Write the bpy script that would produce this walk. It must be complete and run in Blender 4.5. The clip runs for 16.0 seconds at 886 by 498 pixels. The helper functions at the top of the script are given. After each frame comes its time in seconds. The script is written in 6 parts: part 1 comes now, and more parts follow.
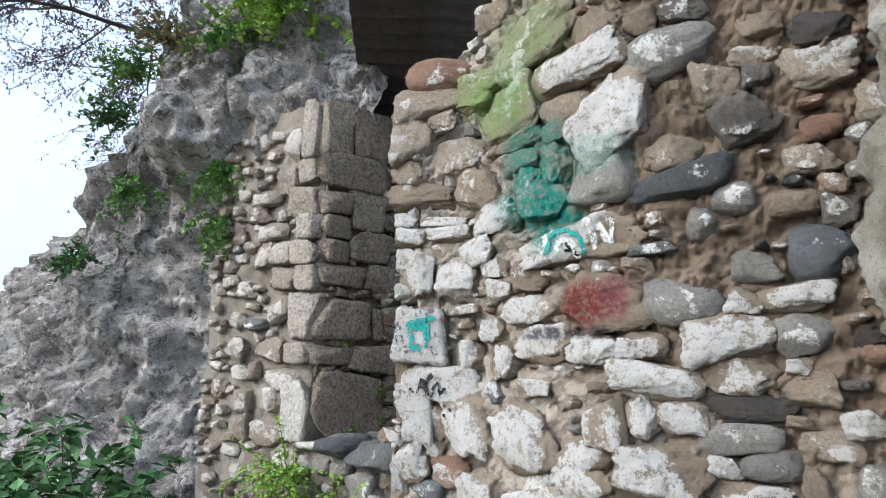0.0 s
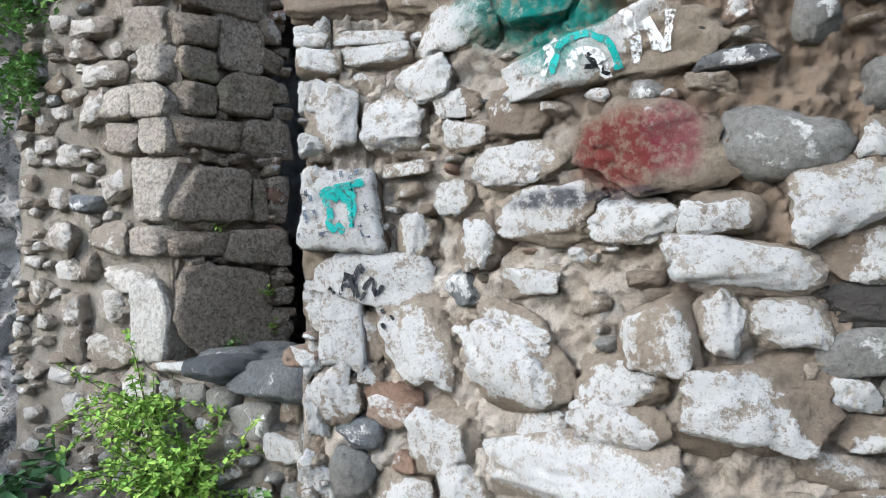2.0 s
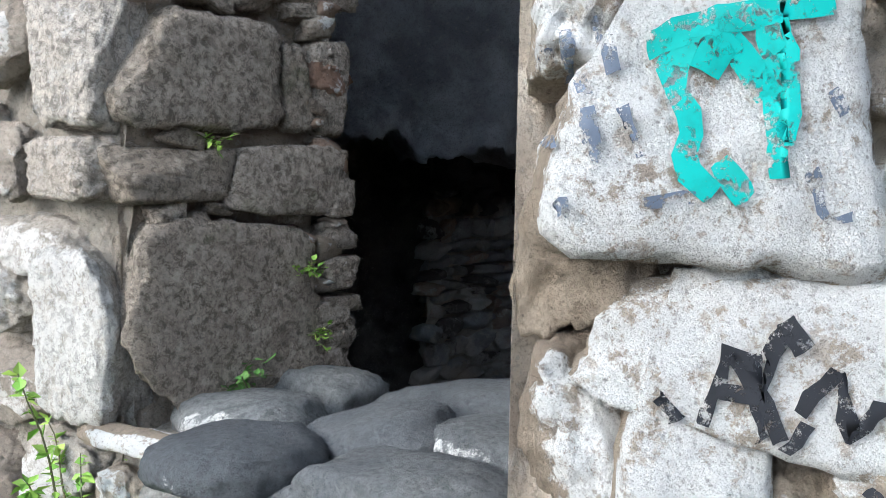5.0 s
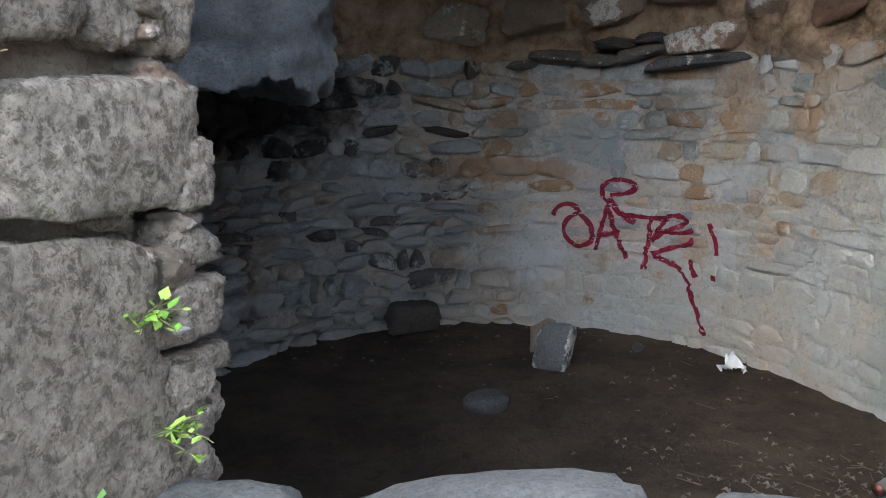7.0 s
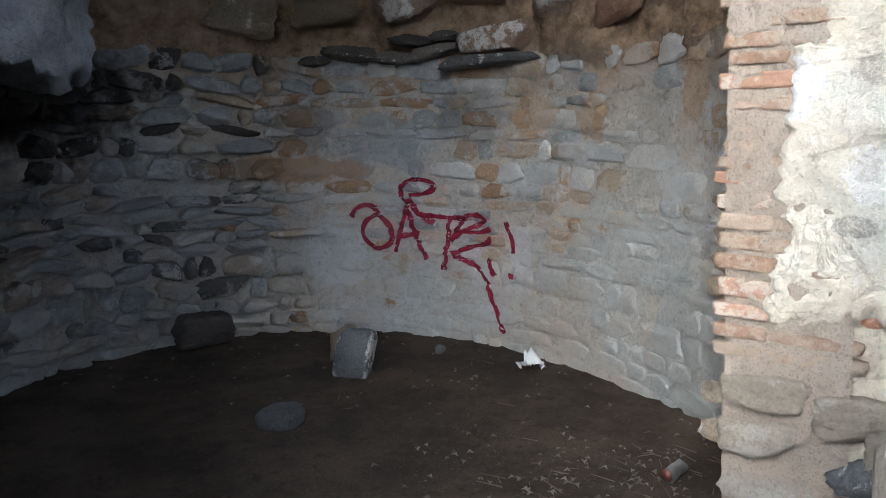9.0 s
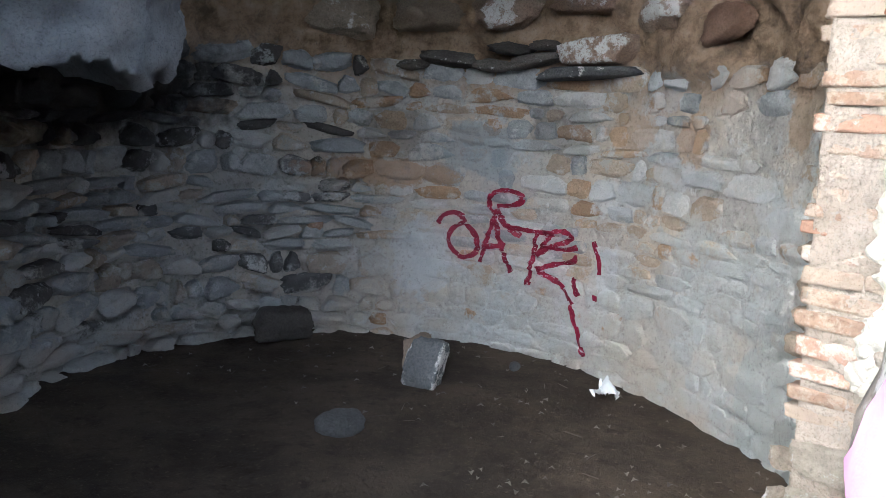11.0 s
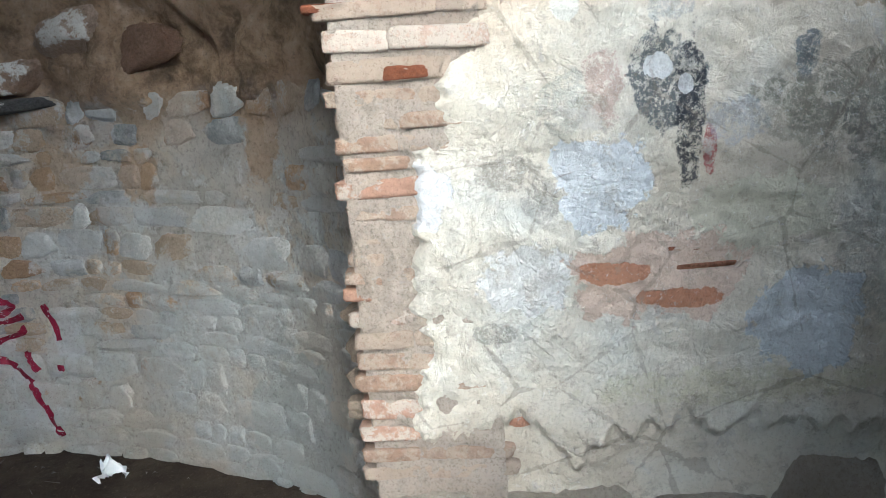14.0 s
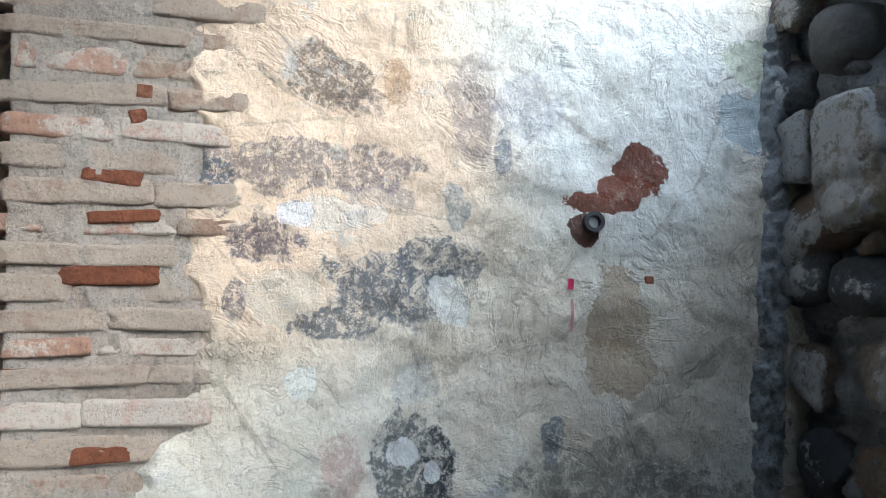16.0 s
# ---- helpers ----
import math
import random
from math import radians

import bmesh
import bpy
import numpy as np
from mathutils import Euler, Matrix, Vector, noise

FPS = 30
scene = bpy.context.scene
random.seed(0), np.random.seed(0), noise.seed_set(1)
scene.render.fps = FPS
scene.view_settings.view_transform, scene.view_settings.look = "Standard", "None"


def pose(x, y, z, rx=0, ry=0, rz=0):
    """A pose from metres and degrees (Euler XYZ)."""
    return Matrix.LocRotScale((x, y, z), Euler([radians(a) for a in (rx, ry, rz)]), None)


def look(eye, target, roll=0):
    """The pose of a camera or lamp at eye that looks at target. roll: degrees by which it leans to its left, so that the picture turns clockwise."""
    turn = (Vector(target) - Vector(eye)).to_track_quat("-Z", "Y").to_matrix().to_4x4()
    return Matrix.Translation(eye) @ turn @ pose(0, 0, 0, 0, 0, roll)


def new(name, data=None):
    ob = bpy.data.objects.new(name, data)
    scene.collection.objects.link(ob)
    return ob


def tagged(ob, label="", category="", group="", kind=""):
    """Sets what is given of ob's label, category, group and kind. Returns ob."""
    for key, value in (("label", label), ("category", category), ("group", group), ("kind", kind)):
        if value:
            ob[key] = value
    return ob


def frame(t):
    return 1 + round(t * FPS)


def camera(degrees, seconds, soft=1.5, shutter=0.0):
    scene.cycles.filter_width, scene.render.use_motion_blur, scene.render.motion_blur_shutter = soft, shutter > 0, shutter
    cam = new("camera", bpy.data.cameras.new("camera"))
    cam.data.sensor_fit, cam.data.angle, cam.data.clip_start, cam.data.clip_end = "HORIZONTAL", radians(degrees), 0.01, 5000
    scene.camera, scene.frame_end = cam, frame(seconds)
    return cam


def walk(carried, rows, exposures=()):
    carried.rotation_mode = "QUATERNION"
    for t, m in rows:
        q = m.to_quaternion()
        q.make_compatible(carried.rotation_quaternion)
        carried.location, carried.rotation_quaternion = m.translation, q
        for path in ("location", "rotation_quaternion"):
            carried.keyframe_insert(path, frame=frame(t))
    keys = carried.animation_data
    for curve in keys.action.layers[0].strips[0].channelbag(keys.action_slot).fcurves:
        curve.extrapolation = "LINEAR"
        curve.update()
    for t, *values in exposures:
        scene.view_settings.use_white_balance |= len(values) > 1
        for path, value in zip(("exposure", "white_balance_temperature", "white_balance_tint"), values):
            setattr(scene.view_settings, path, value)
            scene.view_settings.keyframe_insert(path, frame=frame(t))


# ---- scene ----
cam = camera(56.6, 16.0, soft=0.6)
PATH = [
    (0, (0.06, 0.062, 1.369), (0.011, 2.027, 1.736), 2.4),
    (0.5, (-0.029, 0.273, 1.364), (0.061, 2.252, 1.638), 0.4),
    (1, (-0.102, 0.515, 1.388), (0.172, 2.493, 1.494), -1.1),
    (1.5, (-0.094, 0.787, 1.428), (0.192, 2.763, 1.535), -0.6),
    (2, (-0.145, 1.063, 1.419), (0.157, 3.038, 1.51), -0.0),
    (2.5, (-0.178, 1.333, 1.436), (0.223, 3.292, 1.476), -0.0),
    (3, (-0.153, 1.623, 1.483), (0.28, 3.575, 1.492), -0.4),
    (3.5, (-0.216, 1.896, 1.452), (0.137, 3.863, 1.362), -0.4),
    (4, (-0.27, 2.147, 1.521), (0.079, 4.113, 1.423), 1.0),
    (4.2, (-0.277, 2.226, 1.529), (0.069, 4.194, 1.427), 1.2),
    (6.3, (-0.487, 3.2, 1.584), (0.035, 5.113, 1.324), -1.6),
    (6.5, (-0.48, 3.259, 1.578), (0.164, 5.132, 1.299), -1.0),
    (7, (-0.506, 3.338, 1.588), (0.537, 5.018, 1.291), 0.5),
    (7.5, (-0.457, 3.384, 1.569), (0.893, 4.822, 1.243), 0.4),
    (8, (-0.408, 3.422, 1.561), (0.958, 4.846, 1.24), 0.1),
    (8.5, (-0.378, 3.445, 1.558), (1.022, 4.84, 1.257), 0.75),
    (8.7, (-0.366, 3.438, 1.55), (1.04, 4.831, 1.259), 0.7),
    (10.8, (-0.194, 3.39, 1.564), (1.075, 4.926, 1.38), 4.6),
    (11, (-0.178, 3.408, 1.616), (1.021, 4.981, 1.32), 4.3),
    (11.5, (-0.155, 3.478, 1.559), (1.002, 5.035, 1.071), -1.1),
    (12, (-0.184, 3.596, 1.64), (1.188, 4.969, 1.157), -2.1),
    (12.5, (-0.099, 3.717, 1.671), (1.488, 4.834, 1.19), -2.5),
    (13, (-0.044, 3.863, 1.732), (1.63, 4.858, 1.276), -5.0),
    (13.5, (-0.094, 3.845, 1.846), (1.717, 4.614, 1.485), -3.5),
    (14, (-0.075, 3.828, 1.879), (1.847, 4.238, 1.51), -3.4),
    (14.5, (0.052, 3.812, 1.899), (2.048, 3.886, 1.788), -1.5),
    (15, (0.114, 3.865, 1.961), (2.108, 3.728, 2.048), -1.1),
    (15.5, (0.132, 3.865, 2.008), (2.108, 3.671, 2.25), -0.8),
    (16, (0.146, 3.844, 2.034), (2.105, 3.601, 2.357), -1.3),
]
EXPOSURES = [(0.0, -0.1, 5550, 8), (1.0, 0.0, 5450, 8), (4.5, 0.25, 5350, 7), (6.3, 1.7, 5500, 8), (7.0, 1.8, 5400, 8), (7.6, 1.55, 5350, 8), (8.7, 1.6, 5300, 8), (11.0, 2.3, 5200, 8), (11.8, 2.3, 5250, 8), (12.5, 1.85, 5300, 8), (13.0, 1.75, 5300, 7), (14.0, 1.65, 5200, 5), (14.5, 1.6, 5150, 5), (15.0, 1.3, 5050, 3), (15.5, 1.15, 5050, 4), (16.0, 1.05, 5000, 4)]
walk(cam, [(t, look(eye, target, roll)) for t, eye, target, roll in PATH], EXPOSURES)

# ---- light ----
world = bpy.data.worlds.new("sky")
scene.world = world
world.use_nodes = True
wn = world.node_tree.nodes
sky = wn.new("ShaderNodeTexSky")
sky.sky_type, sky.sun_disc = "NISHITA", False
sky.sun_elevation, sky.sun_rotation = radians(28), radians(-116)
sky.air_density, sky.dust_density, sky.ozone_density = 1.0, 10.0, 1.0
haze = wn.new("ShaderNodeMix")
haze.data_type, haze.blend_type = "RGBA", "ADD"
haze.inputs[0].default_value = 1.0
haze.inputs[7].default_value = (6.3, 6.75, 7.2, 1.0)
world.node_tree.links.new(sky.outputs[0], haze.inputs[6])
world.node_tree.links.new(haze.outputs[2], wn["Background"].inputs[0])
wn["Background"].inputs[1].default_value = 0.15
sun = new("sun", bpy.data.lights.new("sun", "SUN"))
sun.data.energy, sun.data.angle, sun.data.color = 1.4, radians(55), (1.0, 0.97, 0.93)
sun.matrix_world = look((-7.5, -3.6, 4.1), (0, 0, 0))


# ---- materials ----
class Nodes:
    """Short-hand for building a node material."""

    def __init__(self, name):
        self.m = bpy.data.materials.new(name)
        self.m.use_nodes = True
        self.t = self.m.node_tree
        self.b = self.t.nodes["Principled BSDF"]
        geo = self.t.nodes.new("ShaderNodeNewGeometry")
        self.info = self.t.nodes.new("ShaderNodeObjectInfo")
        self.world_pos = geo.outputs["Position"]
        self.island = geo.outputs["Random Per Island"]
        self.rand = self.info.outputs["Random"]
        shift = self.t.nodes.new("ShaderNodeVectorMath")
        shift.operation = "MULTIPLY_ADD"
        self.t.links.new(self.rand, shift.inputs[0])
        shift.inputs[1].default_value = (31.0, 17.0, 23.0)
        self.t.links.new(self.world_pos, shift.inputs[2])
        self.pos = shift.outputs[0]
        local = self.t.nodes.new("ShaderNodeTexCoord").outputs["Object"]
        split = self.t.nodes.new("ShaderNodeSeparateXYZ")
        self.t.links.new(local, split.inputs[0])
        self.depth = split.outputs[1]

    def put(self, socket, value):
        if isinstance(value, (int, float)):
            socket.default_value = value
        elif isinstance(value, tuple):
            socket.default_value = value if len(value) == len(socket.default_value) else (*value, 1.0)
        else:
            self.t.links.new(value, socket)

    def noise(self, scale, detail=5.0, rough=0.6, pos=None, distortion=0.0):
        n = self.t.nodes.new("ShaderNodeTexNoise")
        n.inputs["Scale"].default_value, n.inputs["Detail"].default_value = scale, detail
        n.inputs["Roughness"].default_value, n.inputs["Distortion"].default_value = rough, distortion
        self.put(n.inputs["Vector"], pos or self.pos)
        return n.outputs["Fac"]

    def cells(self, scale, pos=None, feature="F1", out="Distance"):
        n = self.t.nodes.new("ShaderNodeTexVoronoi")
        n.feature = feature
        n.inputs["Scale"].default_value = scale
        self.put(n.inputs["Vector"], pos or self.pos)
        return n.outputs[out]

    def math(self, op, a, b=0.0, c=0.0):
        n = self.t.nodes.new("ShaderNodeMath")
        n.operation = op
        for s, v in zip(n.inputs, (a, b, c)):
            self.put(s, v)
        return n.outputs[0]

    def step(self, v, lo, hi, to0=0.0, to1=1.0):
        n = self.t.nodes.new("ShaderNodeMapRange")
        n.interpolation_type = "SMOOTHSTEP"
        for s, x in zip(n.inputs, (v, lo, hi, to0, to1)):
            self.put(s, x)
        return n.outputs[0]

    def mix(self, f, a, b, blend="MIX"):
        n = self.t.nodes.new("ShaderNodeMix")
        n.data_type, n.blend_type = "RGBA", blend
        self.put(n.inputs[0], f)
        self.put(n.inputs[6], a)
        self.put(n.inputs[7], b)
        return n.outputs[2]

    def ramp(self, f, stops):
        n = self.t.nodes.new("ShaderNodeValToRGB")
        e = n.color_ramp.elements
        while len(e) < len(stops):
            e.new(0.5)
        for el, (p, c) in zip(e, stops):
            el.position, el.color = p, (*c, 1)
        self.put(n.inputs[0], f)
        return n.outputs[0]

    def blob(self, place, radii, wobble=0.6, scale=14.0, soft=0.35, turn=(0, 0, 0)):
        """1 inside a ragged ellipsoid in the world, 0 outside it."""
        mp = self.t.nodes.new("ShaderNodeMapping")
        mp.vector_type = "TEXTURE"
        mp.inputs["Location"].default_value = place
        mp.inputs["Rotation"].default_value = [radians(a) for a in turn]
        mp.inputs["Scale"].default_value = radii
        self.put(mp.inputs["Vector"], self.world_pos)
        ln = self.t.nodes.new("ShaderNodeVectorMath")
        ln.operation = "LENGTH"
        self.put(ln.inputs[0], mp.outputs[0])
        n = self.noise(scale, 6.0, 0.65, self.world_pos)
        d = self.math("MULTIPLY_ADD", self.math("SUBTRACT", n, 0.5), wobble * 2, ln.outputs["Value"])
        return self.step(d, 1.0 + soft / 2, 1.0 - soft / 2)

    def bump(self, *layers):
        """layers: (height, strength, distance), coarse first."""
        last = None
        for h, s, d in layers:
            n = self.t.nodes.new("ShaderNodeBump")
            n.inputs["Strength"].default_value, n.inputs["Distance"].default_value = s, d
            self.put(n.inputs["Height"], h)
            if last:
                self.t.links.new(last, n.inputs["Normal"])
            last = n.outputs[0]
        self.t.links.new(last, self.b.inputs["Normal"])

    def done(self, colour, rough=0.9, metal=0.0):
        self.put(self.b.inputs["Base Color"], colour)
        self.put(self.b.inputs["Roughness"], rough)
        self.b.inputs["Metallic"].default_value = metal
        self.b.inputs["Specular IOR Level"].default_value = 0.25
        return self.m


FRONT = [Vector(p) for p in ((-0.2, 3.18), (0.06, 3.11), (0.2, 2.92), (0.36, 2.72), (0.527, 2.53), (0.66, 2.45), (0.89, 2.375), (1.25, 2.22), (2.4, 1.6))]


def eased(line, rounds=2):
    for _ in range(rounds):
        line = [line[0]] + [q for a, b in zip(line, line[1:]) for q in (a.lerp(b, 0.25), a.lerp(b, 0.75))] + [line[-1]]
    return line


FRONT = eased(FRONT)
PIER_FACE = [Vector(p) for p in ((-1.3, 4.47), (-0.63, 4.0))]
PIER_JAMB = [Vector(p) for p in ((-0.63, 4.0), (-0.32, 4.25))]
SILL_FACE = [Vector(p) for p in ((-0.66, 3.98), (-0.06, 3.5))]
RIGHT_JAMB = [Vector(p) for p in ((0.20, 3.56), (-0.12, 3.22))]


def along(line, u):
    """The plan point u metres along a line, and the outward normal there (to the right of its way)."""
    for n, (a, b) in enumerate(zip(line, line[1:])):
        d = (b - a).length
        if u <= d or n == len(line) - 2:
            way = (b - a) / d
            return a + way * u, Vector((way.y, -way.x)), way
        u -= d


def on_wall(line, u, z, out=0.0):
    p, n, _ = along(line, u)
    return Vector((p.x + n.x * out, p.y + n.y * out, z))


SPRAY = [  # u, z, half width, half height, colour, strength
    (0.66, 2.07, 0.15, 0.12, (0.01, 0.26, 0.22), 0.9),
    (0.66, 2.24, 0.16, 0.10, (0.02, 0.25, 0.20), 0.75),
    (0.77, 1.95, 0.10, 0.10, (0.01, 0.28, 0.24), 0.85),
    (0.90, 2.16, 0.16, 0.06, (0.03, 0.30, 0.24), 0.5),
    (0.50, 2.44, 0.17, 0.12, (0.22, 0.42, 0.10), 0.7),
    (0.33, 2.54, 0.10, 0.09, (0.25, 0.45, 0.10), 0.55),
    (0.60, 2.66, 0.22, 0.14, (0.22, 0.40, 0.12), 0.5),
    (0.90, 1.685, 0.105, 0.075, (0.2, 0.010, 0.012), 0.85),
    (1.01, 1.70, 0.05, 0.07, (0.26, 0.015, 0.06), 0.6),
    (0.76, 1.60, 0.12, 0.022, (0.01, 0.012, 0.03), 0.85),
    (0.92, 1.595, 0.08, 0.018, (0.02, 0.03, 0.06), 0.6),
]


def sprayed(n, colour):
    """Spray paint lying over the stones and the mortar of the front wall."""
    fleck = n.step(n.noise(38, 8, 0.8), 0.40, 0.54, 0.3, 1.0)
    for u, z, w, h, c, f in SPRAY:
        p, nor, way = along(FRONT, u)
        turn = math.degrees(math.atan2(way.y, way.x))
        k = n.blob((p.x, p.y, z), (w, 0.3, h), 0.55, 16, 0.7, (0, 0, turn))
        k = n.math("MULTIPLY", k, fleck)
        colour = n.mix(n.math("MULTIPLY", k, f), colour, c)
    return colour


def stone_material(name, tones, wash=0.0, spray=False, grain=0.5, wash_tone=(0.84, 0.84, 0.825), depth=1.0, cover=False, moss=0.0, pitted=0.0):
    n = Nodes(name)
    big = n.noise(7, 4, 0.6)
    fine = n.noise(90, 5, 0.7)
    f = n.math("ADD", n.math("MULTIPLY", big, 0.7), n.math("MULTIPLY", n.rand, 0.45))
    c = n.ramp(f, [(0.28, tones[0]), (0.55, tones[1]), (0.8, tones[2])])
    c = n.mix(n.step(n.noise(28, 6, 0.7), 0.52, 0.7, 0, 0.5), c, tuple(v * 0.5 for v in tones[0]))
    c = n.mix(n.step(fine, 0.35, 0.68, 0.0, grain), c, tuple(v * 0.42 for v in tones[1]), "MIX")
    if wash:
        k = n.step(n.math("ADD", n.noise(11, 7, 0.72), n.math("MULTIPLY", n.rand, 0.18)), 0.68 - 0.34 * wash, 0.74 - 0.3 * wash)
        k = n.math("MULTIPLY", k, n.step(n.noise(45, 5, 0.75), 0.36, 0.46, 0.3, 1.0))
        k = n.math("MULTIPLY", k, n.step(n.noise(24, 8, 0.8), 0.40, 0.47, 0.1, 1.0))
        edge = 0.315 - 0.22 * (wash - 0.84)
        reach = n.math("MULTIPLY_ADD", n.math("SUBTRACT", n.noise(16, 7, 0.75), 0.5), 0.6, n.math("ABSOLUTE", n.depth))
        reach = n.math("MULTIPLY_ADD", n.math("SUBTRACT", n.rand, 0.5), 0.12, reach)
        k = n.math("MULTIPLY", k, n.step(reach, edge, edge + 0.045))
        tone = n.mix(n.noise(20, 3), wash_tone, tuple(v * 0.84 for v in wash_tone))
        c = n.mix(n.math("MULTIPLY", k, 0.93), c, tone)
    if spray:
        c = sprayed(n, c)
    if pitted:
        # dark flecks give the pits their shade by colour, beyond the bump
        c = n.mix(n.step(n.noise(62, 7, 0.8, None, 0.5), 0.485, 0.585, 0, pitted), c, tuple(v * 0.32 for v in tones[0]))
        c = n.mix(n.step(n.noise(34, 6, 0.75), 0.54, 0.64, 0, 0.35), c, tuple(min(0.7, v * 1.2) for v in tones[2]))
    if moss:
        c = n.mix(n.step(n.noise(5, 6, 0.7, n.world_pos), 0.54, 0.7, 0, moss), c, (0.12, 0.14, 0.06))
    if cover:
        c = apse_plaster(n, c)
    pits = n.cells(75)
    dots = n.step(n.noise(130, 5, 0.8), 0.56, 0.62)
    c = n.mix(n.math("MULTIPLY", dots, 0.34), c, tuple(v * 0.35 for v in tones[0]))
    c = n.mix(n.step(pits, 0.05, 0.14, 0.5, 0.0), c, tuple(v * 0.3 for v in tones[0]))
    n.bump((n.noise(14, 6, 0.65), 0.9, 0.026 * depth), (n.noise(34, 4, 0.6), 0.5 if depth < 2 else 1.0, 0.010 * depth), (n.noise(50, 7, 0.8), 1.0, 0.014 * depth), (n.step(pits, 0.0, 0.25), 0.4, 0.005 * depth), (n.noise(190, 4, 0.8), 0.7, 0.003 * depth))
    return n.done(c, n.step(big, 0.3, 0.7, 0.8, 0.97))


TAN = ((0.28, 0.22, 0.165), (0.43, 0.36, 0.28), (0.52, 0.455, 0.375))
GREY = ((0.16, 0.155, 0.145), (0.28, 0.27, 0.25), (0.38, 0.37, 0.345))
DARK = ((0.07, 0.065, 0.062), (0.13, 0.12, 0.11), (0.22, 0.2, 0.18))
BLUE = ((0.1, 0.108, 0.117), (0.175, 0.187, 0.2), (0.27, 0.28, 0.28))
PINK = ((0.27, 0.165, 0.115), (0.38, 0.26, 0.19), (0.45, 0.36, 0.29))
STONES = {
    "w": stone_material("whitewashed_stone", TAN, 0.92, True, 0.4, depth=1.5),
    "s": stone_material("pale_tile_stone", TAN, 0.66, True, 0.3, depth=1.3),
    "t": stone_material("tan_stone", TAN, 0.3, True, depth=1.4),
    "g": stone_material("grey_stone", GREY, 0.22, True),
    "G": stone_material("river_stone", BLUE, 0.12, False, depth=1.7),
    "d": stone_material("dark_stone", DARK, 0.12, True),
    "D": stone_material("slate_stone", ((0.06, 0.065, 0.075), (0.11, 0.115, 0.12), (0.2, 0.2, 0.2)), 0.08, False),
    "b": stone_material("blue_grey_stone", BLUE, 0.4, True),
    "k": stone_material("reddish_stone", PINK, 0.35, True),
    "B": stone_material("whitewashed_block", TAN, 1.1, False, 0.3, depth=1.7),
    "q": stone_material("quoin_limestone", ((0.45, 0.385, 0.32), (0.6, 0.535, 0.46), (0.7, 0.645, 0.57)), 0.0, False, 0.65, depth=1.2, moss=0.3, pitted=0.6),
    # dirt and moss, with the reveal's shade put into darker tones
    "j": stone_material("dirty_shaded_limestone", ((0.26, 0.215, 0.17), (0.42, 0.36, 0.295), (0.54, 0.475, 0.4)), 0.0, False, 0.75, moss=0.45, pitted=0.7),
    "p": stone_material("pale_pier_rubble", ((0.27, 0.22, 0.175), (0.41, 0.355, 0.295), (0.5, 0.455, 0.395)), 0.6, False, 0.5, (0.72, 0.69, 0.65)),
    "Q": stone_material("pale_quoin_limestone", ((0.3, 0.26, 0.21), (0.42, 0.37, 0.31), (0.5, 0.46, 0.4)), 0.62, False, 0.55, (0.7, 0.68, 0.64), 1.0, pitted=0.4),
}


def mortar_material(name, a, b, spray=False, depth=1.0):
    n = Nodes(name)
    c = n.mix(n.step(n.noise(5, 5, 0.6), 0.35, 0.65), a, b)
    c = n.mix(n.step(n.noise(26, 6, 0.7), 0.52, 0.72, 0, 0.38), c, tuple(v * 0.5 for v in a))
    peb = n.cells(70, feature="F1")
    c = n.mix(n.step(peb, 0.0, 0.22, 0.3, 0.0), c, (0.42, 0.38, 0.33))
    c = n.mix(n.step(n.noise(150, 5, 0.8), 0.5, 0.62, 0, 0.5), c, tuple(v * 0.3 for v in a))
    c = n.mix(n.step(n.noise(75, 5, 0.75), 0.57, 0.66, 0, 0.5), c, (0.58, 0.55, 0.5))
    if spray:
        drip = n.math("MULTIPLY", n.step(n.noise(6, 6, 0.7), 0.5, 0.62), n.step(n.noise(40, 5, 0.75), 0.45, 0.55))
        c = n.mix(n.math("MULTIPLY", drip, 0.6), c, (0.62, 0.6, 0.56))
        p, _, way = along(FRONT, 1.5)
        # unwashed earth mortar, its brown deepened to include the shade up here
        bare = n.blob((p.x, p.y, 2.3), (0.85, 0.5, 1.1), 0.5, 5, 0.5, (0, 0, math.degrees(math.atan2(way.y, way.x))))
        c = n.mix(n.math("MULTIPLY", bare, 0.85), c, n.mix(n.noise(14, 6, 0.7), (0.12, 0.082, 0.052), (0.3, 0.22, 0.15)))
        c = sprayed(n, c)
    n.bump((n.noise(12, 7, 0.7), 1.0, 0.03 * depth), (n.noise(60, 6, 0.75), 0.9, 0.012 * depth), (n.step(peb, 0.0, 0.3), 0.4, 0.004 * depth), (n.noise(190, 4, 0.8), 0.8, 0.004))
    return n.done(c, 0.95)


MORTAR = mortar_material("earthy_lime_mortar", (0.5, 0.43, 0.35), (0.63, 0.575, 0.5), True, 0.9)
MORTAR_GREY = mortar_material("grey_lime_mortar", (0.3, 0.265, 0.22), (0.42, 0.385, 0.33))
# darker, browner joints that carry the reveal's shade in their colour
MORTAR_REVEAL = mortar_material("shade_brown_mortar", (0.25, 0.205, 0.16), (0.38, 0.325, 0.26))
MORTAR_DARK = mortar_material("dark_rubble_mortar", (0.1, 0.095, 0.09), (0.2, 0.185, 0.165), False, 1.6)


